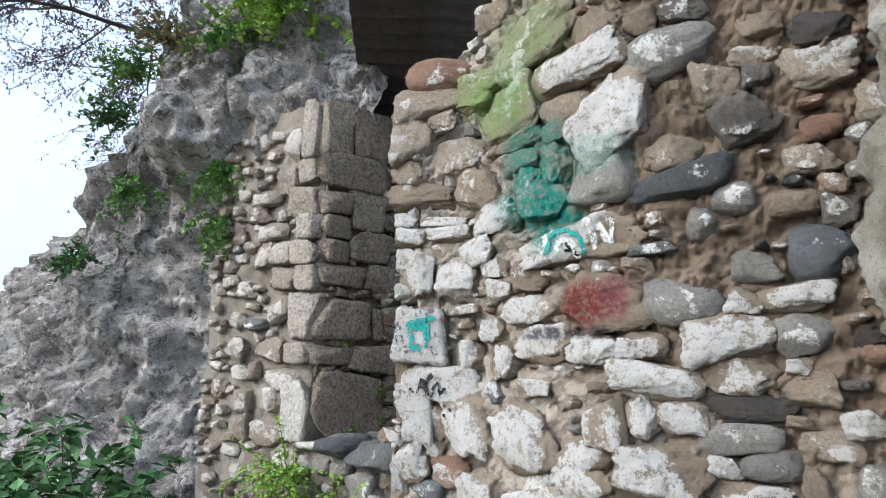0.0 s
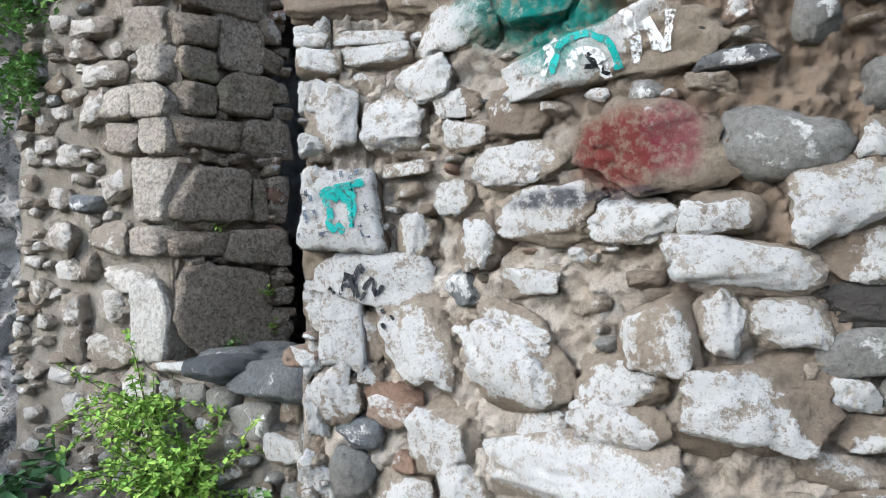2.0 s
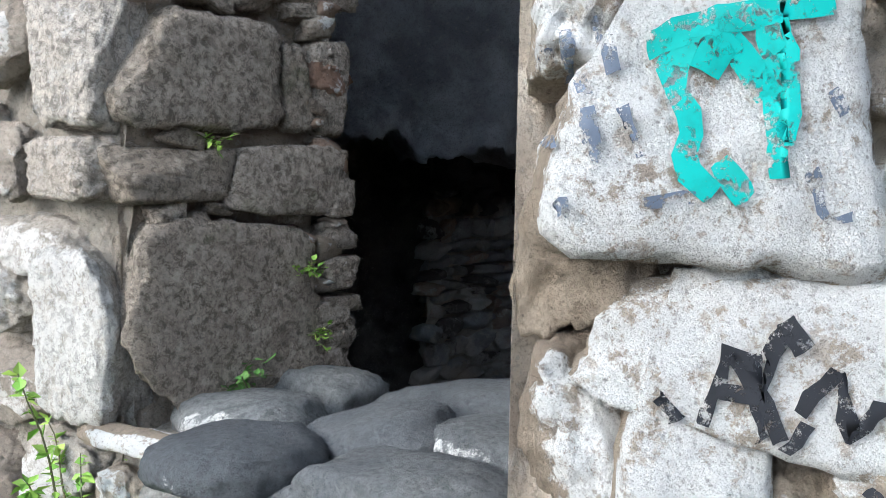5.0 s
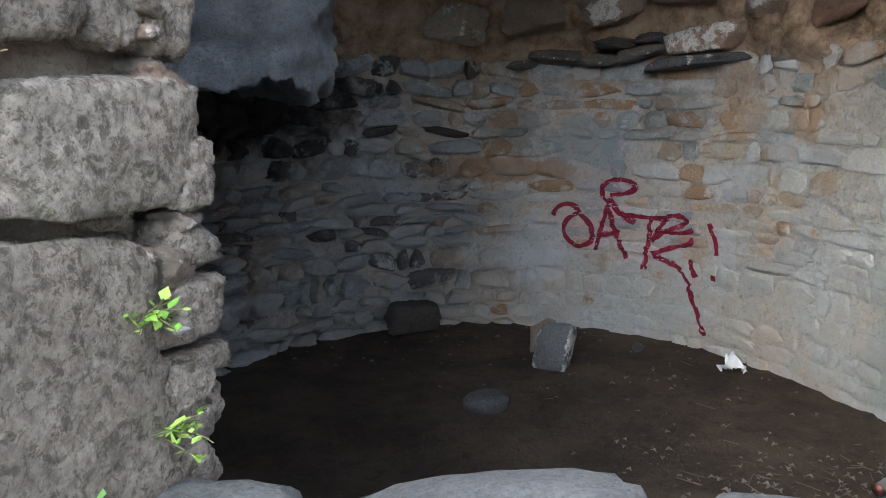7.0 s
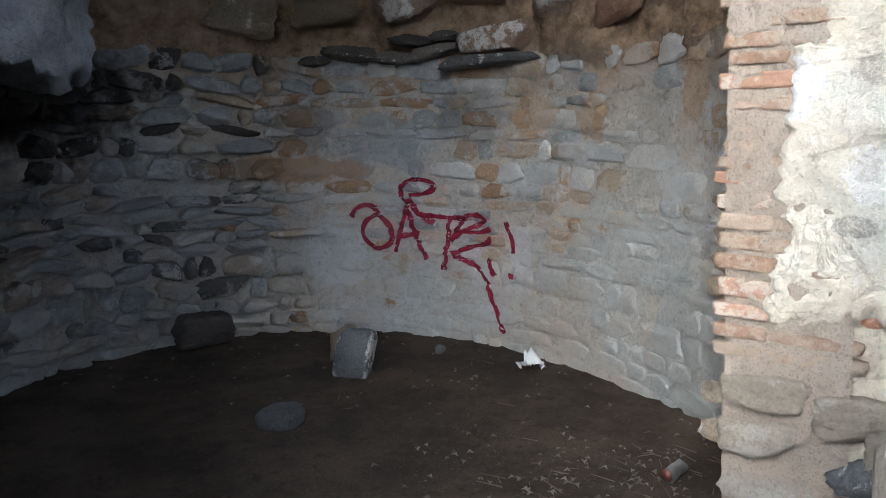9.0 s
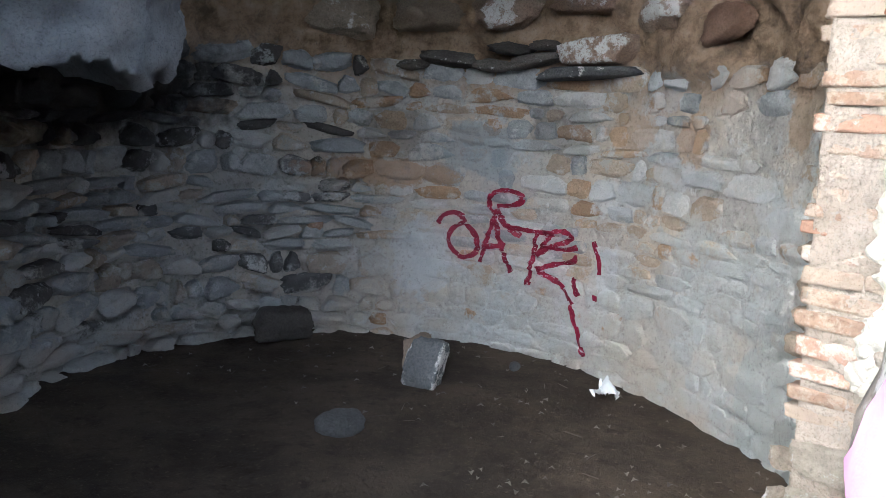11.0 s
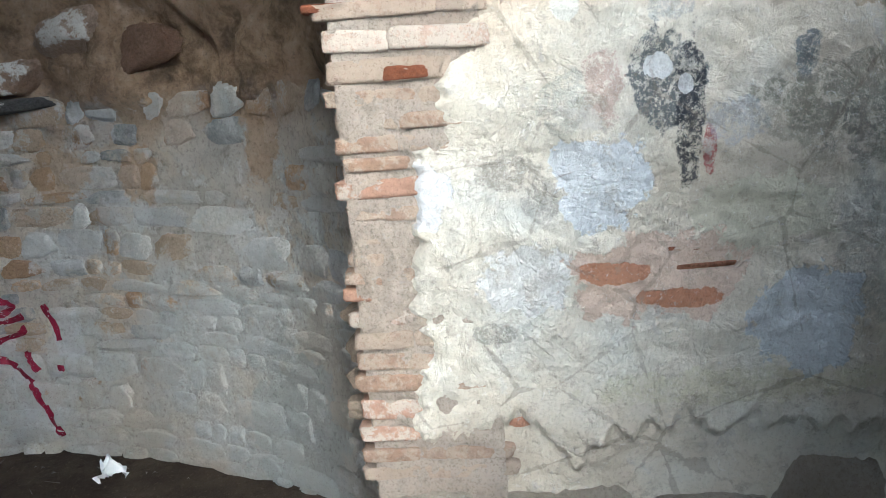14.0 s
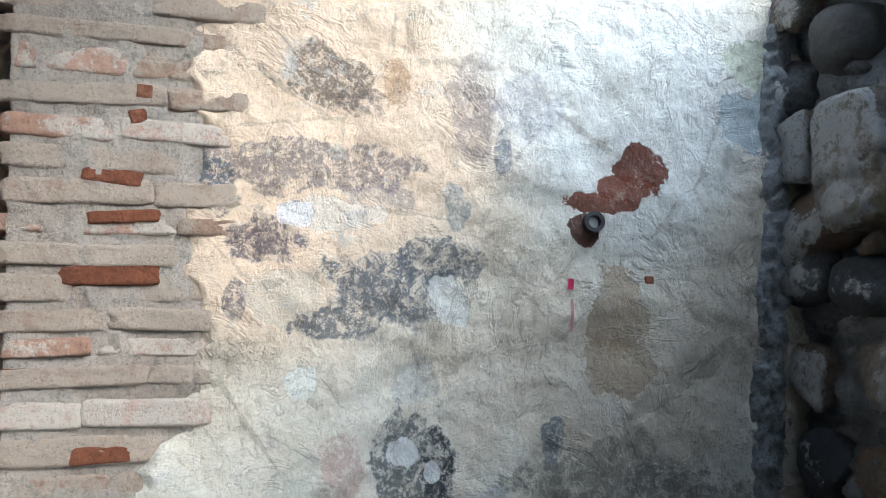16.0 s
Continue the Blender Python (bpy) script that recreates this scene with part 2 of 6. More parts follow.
def rock_material():
    n = Nodes("conglomerate_rock")
    big = n.noise(1.6, 6, 0.62)
    c = n.ramp(big, [(0.3, (0.23, 0.205, 0.185)), (0.5, (0.40, 0.375, 0.35)), (0.68, (0.56, 0.54, 0.52))])
    c = n.mix(n.step(n.noise(9, 7, 0.72), 0.52, 0.64, 0, 0.6), c, (0.14, 0.125, 0.12))
    c = n.mix(n.step(n.noise(4.2, 6, 0.7), 0.56, 0.66, 0, 0.5), c, (0.56, 0.55, 0.53))
    peb = n.cells(26)
    c = n.mix(n.step(peb, 0.08, 0.3, 0.4, 0.0), c, (0.47, 0.44, 0.4))
    c = n.mix(n.step(n.noise(3, 5, 0.6), 0.6, 0.75, 0, 0.45), c, (0.16, 0.17, 0.07))
    c = n.mix(n.step(n.noise(70, 4, 0.75), 0.5, 0.68, 0, 0.5), c, (0.1, 0.09, 0.085))
    c = n.mix(n.step(n.noise(18, 8, 0.8), 0.54, 0.60, 0, 0.75), c, (0.74, 0.73, 0.73))
    c = n.mix(n.step(n.noise(7, 9, 0.78, None, 0.5), 0.50, 0.57, 0, 0.8), c, (0.70, 0.69, 0.69))
    c = n.mix(n.step(n.noise(15, 8, 0.78, None, 0.6), 0.52, 0.58, 0, 0.85), c, (0.12, 0.105, 0.105))
    c = n.mix(n.step(n.noise(45, 6, 0.75), 0.56, 0.64, 0, 0.8), c, (0.76, 0.75, 0.75))
    n.bump((n.noise(6, 8, 0.75), 1.0, 0.06), (peb, 0.6, 0.015), (n.noise(40, 7, 0.8), 1.0, 0.014))
    return n.done(c, 0.97)


ROCK = rock_material()


def soil_material(name, a, b):
    n = Nodes(name)
    c = n.mix(n.step(n.noise(2.2, 6, 0.65), 0.35, 0.65), a, b)
    c = n.mix(n.step(n.noise(60, 5, 0.75), 0.55, 0.7, 0, 0.6), c, tuple(v * 2.0 for v in b))
    c = n.mix(n.step(n.noise(16, 6, 0.7), 0.52, 0.7, 0, 0.6), c, tuple(v * 0.5 for v in a))
    n.bump((n.noise(9, 7, 0.7), 0.8, 0.03), (n.noise(70, 5, 0.75), 0.8, 0.008))
    return n.done(c, 0.96)


FLOOR_SOIL = soil_material("trodden_earth", (0.036, 0.028, 0.021), (0.078, 0.061, 0.045))
GROUND_SOIL = soil_material("mossy_earth", (0.09, 0.085, 0.055), (0.16, 0.14, 0.1))


def leaf_material(name, a, b):
    n = Nodes(name)
    c = n.mix(n.island, a, b)
    n.b.inputs["Subsurface Weight"].default_value = 0.0
    n.b.inputs["Transmission Weight"].default_value = 0.0
    return n.done(c, 0.55)


LEAF_FRESH = leaf_material("fresh_green_leaf", (0.17, 0.34, 0.05), (0.36, 0.5, 0.1))
LEAF_DARK = leaf_material("dark_green_leaf", (0.05, 0.12, 0.045), (0.11, 0.22, 0.08))
LEAF_IVY = leaf_material("ivy_green_leaf", (0.08, 0.19, 0.04), (0.19, 0.33, 0.09))
DRY_GRASS = leaf_material("dry_grass_blade", (0.2, 0.16, 0.09), (0.32, 0.29, 0.17))
STEM = leaf_material("green_brown_stem", (0.08, 0.09, 0.04), (0.12, 0.1, 0.06))
BARK = leaf_material("dark_bark", (0.05, 0.04, 0.045), (0.09, 0.075, 0.075))
BUD = leaf_material("purple_brown_bud", (0.09, 0.055, 0.07), (0.17, 0.1, 0.11))


def plain(name, colour, rough=0.8, metal=0.0, speck=0.35):
    n = Nodes(name)
    c = n.mix(n.step(n.noise(30, 6, 0.7), 0.4, 0.7, 0, speck), colour, tuple(v * 0.55 for v in colour))
    n.bump((n.noise(60, 4, 0.7), 0.3, 0.003))
    return n.done(c, rough, metal)


def worn(name, colour, cover=0.5):
    """Old spray paint, broken by the roughness under it."""
    n = Nodes(name)
    c = n.mix(n.step(n.noise(30, 6, 0.7), 0.4, 0.7, 0, 0.5), colour, tuple(v * 0.5 for v in colour))
    n.put(n.b.inputs["Alpha"], n.step(n.noise(75, 7, 0.8), 0.56 - 0.25 * cover, 0.64 - 0.25 * cover))
    return n.done(c, 0.6)


RED_PAINT = worn("crimson_spray_paint", (0.22, 0.012, 0.04), 0.85)
BLACK_PAINT = worn("black_spray_paint", (0.015, 0.016, 0.02), 0.7)
TEAL_PAINT = worn("teal_spray_paint", (0.02, 0.3, 0.27), 0.6)
WHITE_PAINT = worn("white_paint", (0.75, 0.77, 0.78), 0.5)
PINK_PAINT = plain("pink_spray_paint", (0.75, 0.32, 0.55), 0.6)
PAPER = plain("white_tissue_paper", (0.78, 0.82, 0.85), 0.8, 0, 0.15)
SHEET_METAL = plain("rusty_dark_sheet_metal", (0.2, 0.18, 0.165), 0.7, 0.3, 0.6)
BRICK = stone_material("fired_brick", ((0.42, 0.25, 0.17), (0.5, 0.325, 0.24), (0.53, 0.4, 0.32)), 0.55, False, 0.3, (0.6, 0.54, 0.46), 0.5)
BRICK_PALE = stone_material("mortar_smeared_brick", ((0.44, 0.29, 0.2), (0.5, 0.375, 0.285), (0.53, 0.445, 0.36)), 0.7, False, 0.3, (0.57, 0.475, 0.375), 0.9)
BRICK_RAW = stone_material("broken_red_brick", ((0.2, 0.07, 0.035), (0.32, 0.12, 0.06), (0.4, 0.19, 0.11)), 0.0, False, 0.4)


# ---- building helpers ----
def mesh_of(bm, name, smooth=True):
    me = bpy.data.meshes.new(name)
    bm.to_mesh(me)
    bm.free()
    if smooth:
        me.polygons.foreach_set("use_smooth", [True] * len(me.polygons))
    return me


def part(name, bm, material, parent=None, label="", smooth=True):
    """Links a bmesh, or a finished mesh, as one object under a thing."""
    me = mesh_of(bm, name, smooth) if isinstance(bm, bmesh.types.BMesh) else bm
    if material and not me.materials:
        me.materials.append(material)
    ob = new(name, me)
    ob.parent = parent
    if label:
        ob["label"] = label
    return ob


def thing(name, label, category, place=(0, 0, 0), group="", kind=""):
    ob = new(name)
    ob.location = place
    return tagged(ob, label, category, group, kind)


def fbm(p, size, octaves=5):
    return noise.fractal(Vector(p) / size, 0.9, 2.1, octaves, noise_basis="PERLIN_ORIGINAL")


def sheet(nu, nv, place):
    """A grid of nu x nv cells whose corners place(s, t) gives for s, t in 0..1."""
    bm = bmesh.new()
    rows = [[bm.verts.new(place(i / nu, j / nv)) for i in range(nu + 1)] for j in range(nv + 1)]
    for a, b in zip(rows, rows[1:]):
        for i in range(nu):
            bm.faces.new((a[i], a[i + 1], b[i + 1], b[i]))
    return bm


def stone_mesh(name, power, rough, seed, cuts=7, squash=0.0, facets=0, grit=0.0):
    """A weathered stone one metre wide, deep and high."""
    bm = bmesh.new()
    bmesh.ops.create_cube(bm, size=2.0)
    bmesh.ops.subdivide_edges(bm, edges=bm.edges[:], cuts=cuts, use_grid_fill=True)
    off = Vector((seed * 7.31, seed * 3.17, seed * 5.77))
    skew = random.Random(seed)
    a, b, c = (skew.uniform(-0.2, 0.2) * (0.2 if power > 8.5 else 1.0) for _ in range(3))
    cut_planes = []
    for _ in range(facets):
        q = Vector((skew.gauss(0, 1), skew.gauss(0, 0.8), skew.gauss(0, 1))).normalized()
        cut_planes.append((q, skew.uniform(0.70, 0.95)))
    for v in bm.verts:
        p = v.co.copy()
        k = (abs(p.x) ** power + abs(p.y) ** power + abs(p.z) ** power) ** (1 / power)
        p = p / k
        for q, reach in cut_planes:
            over = p.dot(q) - reach
            if over > 0:
                p = p - q * over * 0.85
        d = 1 + rough * noise.fractal(p * 0.9 + off, 0.8, 2.0, 4) + rough * 0.45 * noise.noise(p * 3.1 + off) + rough * 0.3 * noise.noise(p * 7 + off) - rough * 0.7 * max(0.0, noise.noise(p * 1.7 + off * 2))
        if grit:
            d += grit * (noise.fractal(p * 6 + off, 0.7, 2.1, 4) - 0.8 * max(0.0, noise.noise(p * 15 + off)) + 0.5 * noise.noise(p * 24 + off))
        p = p * d
        p.x *= 1 + a * p.z + squash * b * p.x
        p.z *= 1 + b * p.x + c * 0.5 * p.x * p.x
        v.co = p * 0.5
    return mesh_of(bm, name)


COBBLE = [stone_mesh("cobble", 2.6, 0.14, s, 10, 0.0, 3, 0.008) for s in range(1, 10)]
RUBBLE = [stone_mesh("rubble", 3.8, 0.20, s, 15, 0.0, 13, 0.035) for s in range(11, 20)]
BLOCK = [stone_mesh("block", 8.5, 0.07, s, 16, 0.0, 1, 0.03) for s in range(21, 28)]
HEWN = [stone_mesh("hewn_block", 8.0, 0.085, s, 18, 0.0, 2, 0.045) for s in range(71, 76)]
TILE = [stone_mesh("tile", 5.5, 0.11, s, 9, 0.0, 4, 0.03) for s in range(31, 36)]
SHAPES = {"w": RUBBLE, "s": TILE, "t": RUBBLE, "g": COBBLE, "G": COBBLE, "d": RUBBLE, "D": TILE, "b": COBBLE, "k": RUBBLE + COBBLE, "B": BLOCK, "q": HEWN, "Q": HEWN, "j": HEWN, "p": RUBBLE}
pool = {}


def dressed(shape, kind, material=None):
    """One shared mesh for each shape and material."""
    key = (shape.name, kind)
    if key not in pool:
        me = shape.copy()
        me.materials.clear()
        me.materials.append(material or STONES[kind])
        pool[key] = me
    return pool[key]


def lay(parent, line, u, z, w, h, tilt, kind, depth=None, proud=0.5, name="stone", material=None):
    """Sets one stone into a wall."""
    shape = random.choice(SHAPES[kind])
    p, n, way = along(line, u)
    d = depth or max(0.07, min(0.16, 0.75 * min(w, h) + 0.02))
    ob = new(name, dressed(shape, kind, material))
    turn = Matrix(((way.x, -n.x, 0), (way.y, -n.y, 0), (0, 0, 1))).to_4x4()
    grow_by = 1.2 if shape in RUBBLE else 1.06
    w, h = w * grow_by, h * grow_by
    flip = Matrix.Diagonal((random.choice((-1, 1)) * w, d, random.choice((-1, 1)) * h, 1))
    place = Vector((p.x, p.y, z)) - Vector((n.x, n.y, 0)) * (d * (0.5 - proud))
    ob.matrix_world = Matrix.Translation(place) @ turn @ Matrix.Rotation(radians(-tilt), 4, "Y") @ flip
    ob.parent = parent
    return ob


def fill(parent, line, u0, u1, z0, z1, taken, kinds, count, small=0.03, large=0.085, proud=0.42, top=None):
    """Small stones packed into the gaps between the large ones."""
    made = 0
    for _ in range(count * 60):
        if made >= count:
            break
        u, z = random.uniform(u0, u1), random.uniform(z0, z1)
        if top and z > top(u):
            continue
        w = random.uniform(small, large)
        h = w * random.uniform(0.45, 0.85)
        if any(abs(u - a) < (w + c) * 0.47 and abs(z - b) < (h + d) * 0.47 for a, b, c, d in taken):
            continue
        taken.append((u, z, w, h))
        lay(parent, line, u, z, w, h, random.uniform(-14, 14), random.choice(kinds), proud=proud)
        made += 1


def wall_backing(name, line, z0, top, material, thick, label, nu, nv, relief=0.03, back=True):
    """The mortar body of a wall: a rough face along a plan line, with a top and a back."""
    total = sum((b - a).length for a, b in zip(line, line[1:]))
    deep = thick if callable(thick) else lambda u: thick

    def place(s, t):
        u = s * total
        hi = top(u) if callable(top) else top
        if t <= 0.8:
            z = z0 + (hi - z0) * t / 0.8
            q = on_wall(line, u, z)
            z_in = 0.017 + (0.16 if len(line) > 8 else 0.0) * max(0.0, 1 - u / 0.10)
            return on_wall(line, u, z, 0.004 - z_in + relief * 0.55 * fbm(q, 0.22) + relief * 0.55 * fbm(q + Vector((9, 0, 0)), 0.06) + relief * 0.32 * fbm(q + Vector((9, 4, 0)), 0.02, 3))
        if t <= 0.9:
            f = (t - 0.8) / 0.1
            return on_wall(line, u, hi + 0.02 * fbm((u, f, 3), 0.1), -0.03 - f * deep(u))
        f = (t - 0.9) / 0.1
        q = on_wall(line, u, hi + (z0 - hi) * f)
        return on_wall(line, u, q.z, -0.03 - deep(u) + relief * fbm(q, 0.2))

    ob = part(name, sheet(nu, nv, place), material)
    return tagged(ob, label, "wall", kind="structure")


# ---- ground, floor, hillside ----
def ground_z(x, y):
    f = min(1.0, max(0.0, (y - 0.4) / 3.2))
    g = min(1.0, max(0.0, (-0.55 - x) / 0.8)) * min(1.0, max(0.0, (y - 2.6) / 1.4))
    return 0.30 * f * f * (3 - 2 * f) + 0.3 * g + 0.03 * fbm((x, y, 0), 1.3) + 0.012 * fbm((x, y, 4), 0.25)


def ground_place(s, t):
    a, b = 2 * s - 1, 2 * t - 1
    x = 3.5 * a + 900 * a ** 9
    y = 2.0 + 3.5 * b + 900 * b ** 9
    return Vector((x, y, ground_z(x, y) if max(abs(x), abs(y)) < 12 else 0.0))


tagged(part("ground", sheet(110, 110, ground_place), GROUND_SOIL), "mossy brown earth in front of the ruined wall", "ground", kind="structure")


def floor_place(s, t):
    x, y = -1.6 + 4.9 * s, 2.3 + 5.9 * t
    if y < np.interp(x, (-1.6, -0.25, 0.6, 2.4), (4.95, 3.95, 3.05, 2.35)):
        return Vector((x, y, -0.1))
    rim = max(0.0, math.hypot(x - 1.55, y - 6.1) - 1.05)
    return Vector((x, y, 0.40 + 0.02 * fbm((x, y, 1), 0.7) + 0.008 * fbm((x, y, 5), 0.12) + 0.12 * rim * rim))


tagged(part("floor", sheet(130, 130, floor_place), FLOOR_SOIL), "dark trodden earth floor of the apse", "floor", kind="structure")

HILL = [Vector(p) for p in ((-7.5, 11.0), (-4.6, 7.0), (-2.7, 5.2), (-2.3, 4.92), (-2.02, 4.76), (-1.2, 4.5), (-0.8, 4.3), (-0.40, 4.22))]
HILL_LEN = [0.0]
for a, b in zip(HILL, HILL[1:]):
    HILL_LEN.append(HILL_LEN[-1] + (b - a).length)
HILL_TOP = (1.2, 1.7, 2.5, 3.55, 5.0, 5.4, 5.6, 5.8)


def hill_place(s, t):
    u = HILL_LEN[-1] * (1 - (1 - s) ** 1.7)
    p, n, _ = along(HILL, u)
    top = float(np.interp(u, HILL_LEN, HILL_TOP))
    if t < 0.8:
        z = 0.1 + (top - 0.1) * t / 0.8
        back = 0.16 * max(0.0, z - 0.8) + (0.10 if u > HILL_LEN[5] else 0)
    else:
        f = (t - 0.8) / 0.2
        z = top + 0.5 * f
        back = 0.16 * max(0.0, top - 0.8) + 0.1 + 3.5 * f
    q = Vector((p.x, p.y, z))
    rough = 0.20 * fbm(q, 0.9) + 0.12 * fbm(q + Vector((5, 5, 5)), 0.28) + 0.06 * fbm(q + Vector((1, 8, 3)), 0.1) - 0.07 * max(0.0, fbm(q + Vector((7, 1, 3)), 0.16))
    over = max(0.0, min(1.0, (z - 2.4) / 0.35)) * max(0.0, min(1.0, (u - HILL_LEN[4]) / 0.4))
    out = rough - back + 0.5 * over * over * (3 - 2 * over)
    return Vector((p.x + n.x * out, p.y + n.y * out, z + 0.08 * fbm(q, 0.4) * (1 if t > 0.7 else 0.3)))


tagged(part("hillside", sheet(330, 260, hill_place), ROCK), "pitted grey-brown conglomerate rock face with plants in its cracks", "rock face", kind="structure")

# rock vault at the back of the chamber
def roof_place(s, t):
    x, y = -2.2 + 6.4 * s, 5.0 + 4.2 * t
    q = (x, y, 2)
    return Vector((x, y, 2.85 + 0.28 * fbm(q, 0.7) + 0.08 * fbm(q, 0.2)))


tagged(part("ceiling", sheet(70, 50, roof_place), ROCK), "rough dark rock vault over the apse", "ceiling", kind="structure")

# ---- front wall ----
WALL_TOP_U = (0.0, 0.14, 0.3, 0.42, 0.6, 0.8, 3.0)
WALL_TOP_Z = (2.58, 2.66, 2.76, 2.92, 3.1, 3.18, 3.2)


def wall_top(u):
    return float(np.interp(u, WALL_TOP_U, WALL_TOP_Z))


front_wall = wall_backing("wall_front", FRONT, 0.0, wall_top, MORTAR, lambda u: min(0.36, 0.06 + 0.5 * u), "whitewashed rubble stone wall with spray paint, roughly mortared", 420, 420, 0.055)
taken = []


def rub(u, z, w, h, tilt, kind):
    z_scale = 0.86 if 0.1 < u < 0.62 else 0.95
    taken.append((u, z, w * z_scale, h))
    return lay(front_wall, FRONT, u, z, w * z_scale, h, tilt, kind, proud=0.43 if kind in "wBs" else 0.38)


rub(0.157, 2.640, 0.342, 0.143, 0, "k")
rub(0.086, 2.521, 0.282, 0.130, 4, "t")
rub(0.035, 2.372, 0.165, 0.175, 0, "t")
rub(0.170, 2.451, 0.139, 0.093, 0, "t")
rub(0.053, 2.238, 0.163, 0.092, 0, "t")
rub(0.256, 2.298, 0.310, 0.136, 5, "t")
rub(0.098, 2.140, 0.241, 0.102, 0, "t")
rub(0.363, 2.145, 0.284, 0.153, -15, "t")
rub(0.045, 2.052, 0.104, 0.056, 0, "s")
rub(0.196, 2.043, 0.210, 0.044, 0, "s")
rub(0.214, 1.999, 0.205, 0.057, 0, "s")
rub(0.062, 1.988, 0.121, 0.071, 0, "s")
rub(0.460, 2.033, 0.241, 0.126, -5, "w")
rub(0.101, 1.858, 0.147, 0.218, 0, "w")
rub(0.196, 1.931, 0.096, 0.070, 0, "t")
rub(0.366, 1.925, 0.215, 0.117, 0, "w")
rub(0.267, 1.809, 0.177, 0.160, -10, "w")
rub(0.461, 1.842, 0.159, 0.072, 0, "w")
rub(0.488, 1.768, 0.139, 0.070, 0, "w")
rub(0.639, 1.799, 0.166, 0.116, 0, "t")
rub(0.636, 1.684, 0.262, 0.095, 0, "w")
rub(0.128, 1.606, 0.225, 0.19, 0, "B")
rub(0.306, 1.706, 0.158, 0.042, 0, "s")
rub(0.214, 1.435, 0.356, 0.127, 0, "B")
rub(0.129, 1.362, 0.120, 0.266, 0, "B")
rub(0.212, 1.307, 0.071, 0.127, 0, "t")
rub(0.332, 1.540, 0.139, 0.102, 0, "w")
rub(0.456, 1.624, 0.127, 0.084, 0, "w")
rub(0.539, 1.511, 0.152, 0.124, 0, "w")
rub(0.348, 1.295, 0.224, 0.205, 10, "w")
rub(0.481, 1.413, 0.104, 0.084, 20, "b")
rub(0.677, 1.432, 0.159, 0.073, 0, "w")
rub(0.497, 1.314, 0.099, 0.041, -35, "w")
rub(0.634, 1.331, 0.202, 0.080, -20, "w")
rub(0.641, 1.230, 0.261, 0.157, -25, "w")
rub(0.197, 1.198, 0.066, 0.070, 0, "w")
rub(0.123, 1.154, 0.108, 0.130, 10, "w")
rub(0.262, 1.126, 0.140, 0.094, 0, "k")
rub(0.414, 2.838, 0.210, 0.118, 0, "t")
rub(0.610, 2.686, 0.392, 0.137, 18, "t")
rub(0.335, 2.582, 0.218, 0.105, 0, "t")
rub(0.544, 2.546, 0.193, 0.132, 0, "t")
rub(0.689, 2.616, 0.262, 0.133, 10, "t")
rub(0.837, 2.487, 0.378, 0.165, 8, "w")
rub(0.551, 2.412, 0.308, 0.177, 15, "t")
rub(0.305, 2.505, 0.171, 0.093, 0, "t")
rub(0.779, 2.349, 0.194, 0.090, 10, "t")
rub(0.757, 2.278, 0.149, 0.084, 15, "t")
rub(0.560, 2.296, 0.233, 0.064, 8, "t")
rub(0.585, 2.209, 0.182, 0.087, 0, "t")
rub(0.752, 2.168, 0.133, 0.119, 10, "t")
rub(0.624, 2.138, 0.163, 0.090, 10, "t")
rub(0.686, 2.049, 0.234, 0.133, 5, "t")
rub(0.982, 2.272, 0.317, 0.250, 35, "w")
rub(0.946, 2.090, 0.267, 0.179, 12, "g")
rub(0.838, 1.893, 0.426, 0.145, 8, "w")
rub(0.927, 2.598, 0.202, 0.124, 0, "t")
rub(1.076, 2.585, 0.096, 0.096, 0, "t")
rub(1.203, 2.587, 0.162, 0.079, 0, "d")
rub(1.168, 2.462, 0.295, 0.156, 18, "g")
rub(1.292, 2.338, 0.140, 0.129, 10, "t")
rub(1.408, 2.351, 0.081, 0.080, 0, "d")
rub(1.410, 2.422, 0.129, 0.062, 0, "t")
rub(1.432, 2.503, 0.121, 0.093, 0, "t")
rub(1.594, 2.481, 0.169, 0.099, 8, "d")
rub(1.637, 2.401, 0.104, 0.072, 0, "w")
rub(1.575, 2.360, 0.192, 0.103, 5, "t")
rub(1.377, 2.213, 0.167, 0.160, 25, "d")
rub(1.160, 2.131, 0.178, 0.101, 0, "t")
rub(1.558, 2.259, 0.077, 0.034, 8, "k")
rub(1.588, 2.180, 0.126, 0.072, 10, "k")
rub(1.550, 2.081, 0.137, 0.086, 5, "t")
rub(1.191, 2.034, 0.304, 0.102, 14, "D")
rub(1.345, 1.986, 0.127, 0.088, 0, "g")
rub(1.256, 1.912, 0.085, 0.098, 0, "g")
rub(1.509, 1.961, 0.123, 0.085, 0, "t")
rub(1.606, 2.011, 0.074, 0.052, 0, "k")
rub(1.614, 1.934, 0.096, 0.091, 0, "d")
rub(1.112, 1.844, 0.135, 0.038, 3, "D")
rub(1.572, 1.810, 0.183, 0.157, 0, "b")
rub(1.399, 1.780, 0.156, 0.088, -8, "g")
rub(1.624, 1.803, 0.075, 0.081, 0, "t")
rub(0.936, 1.688, 0.342, 0.166, -5, "t")
rub(1.198, 1.676, 0.231, 0.128, -5, "g")
rub(1.360, 1.677, 0.098, 0.076, -20, "w")
rub(1.500, 1.696, 0.193, 0.082, 5, "w")
rub(0.725, 1.572, 0.241, 0.110, -5, "w")
rub(0.933, 1.554, 0.189, 0.093, 0, "w")
rub(1.083, 1.551, 0.140, 0.086, 0, "w")
rub(1.301, 1.578, 0.257, 0.136, 6, "w")
rub(1.518, 1.591, 0.162, 0.119, 10, "g")
rub(1.120, 1.457, 0.252, 0.108, -4, "w")
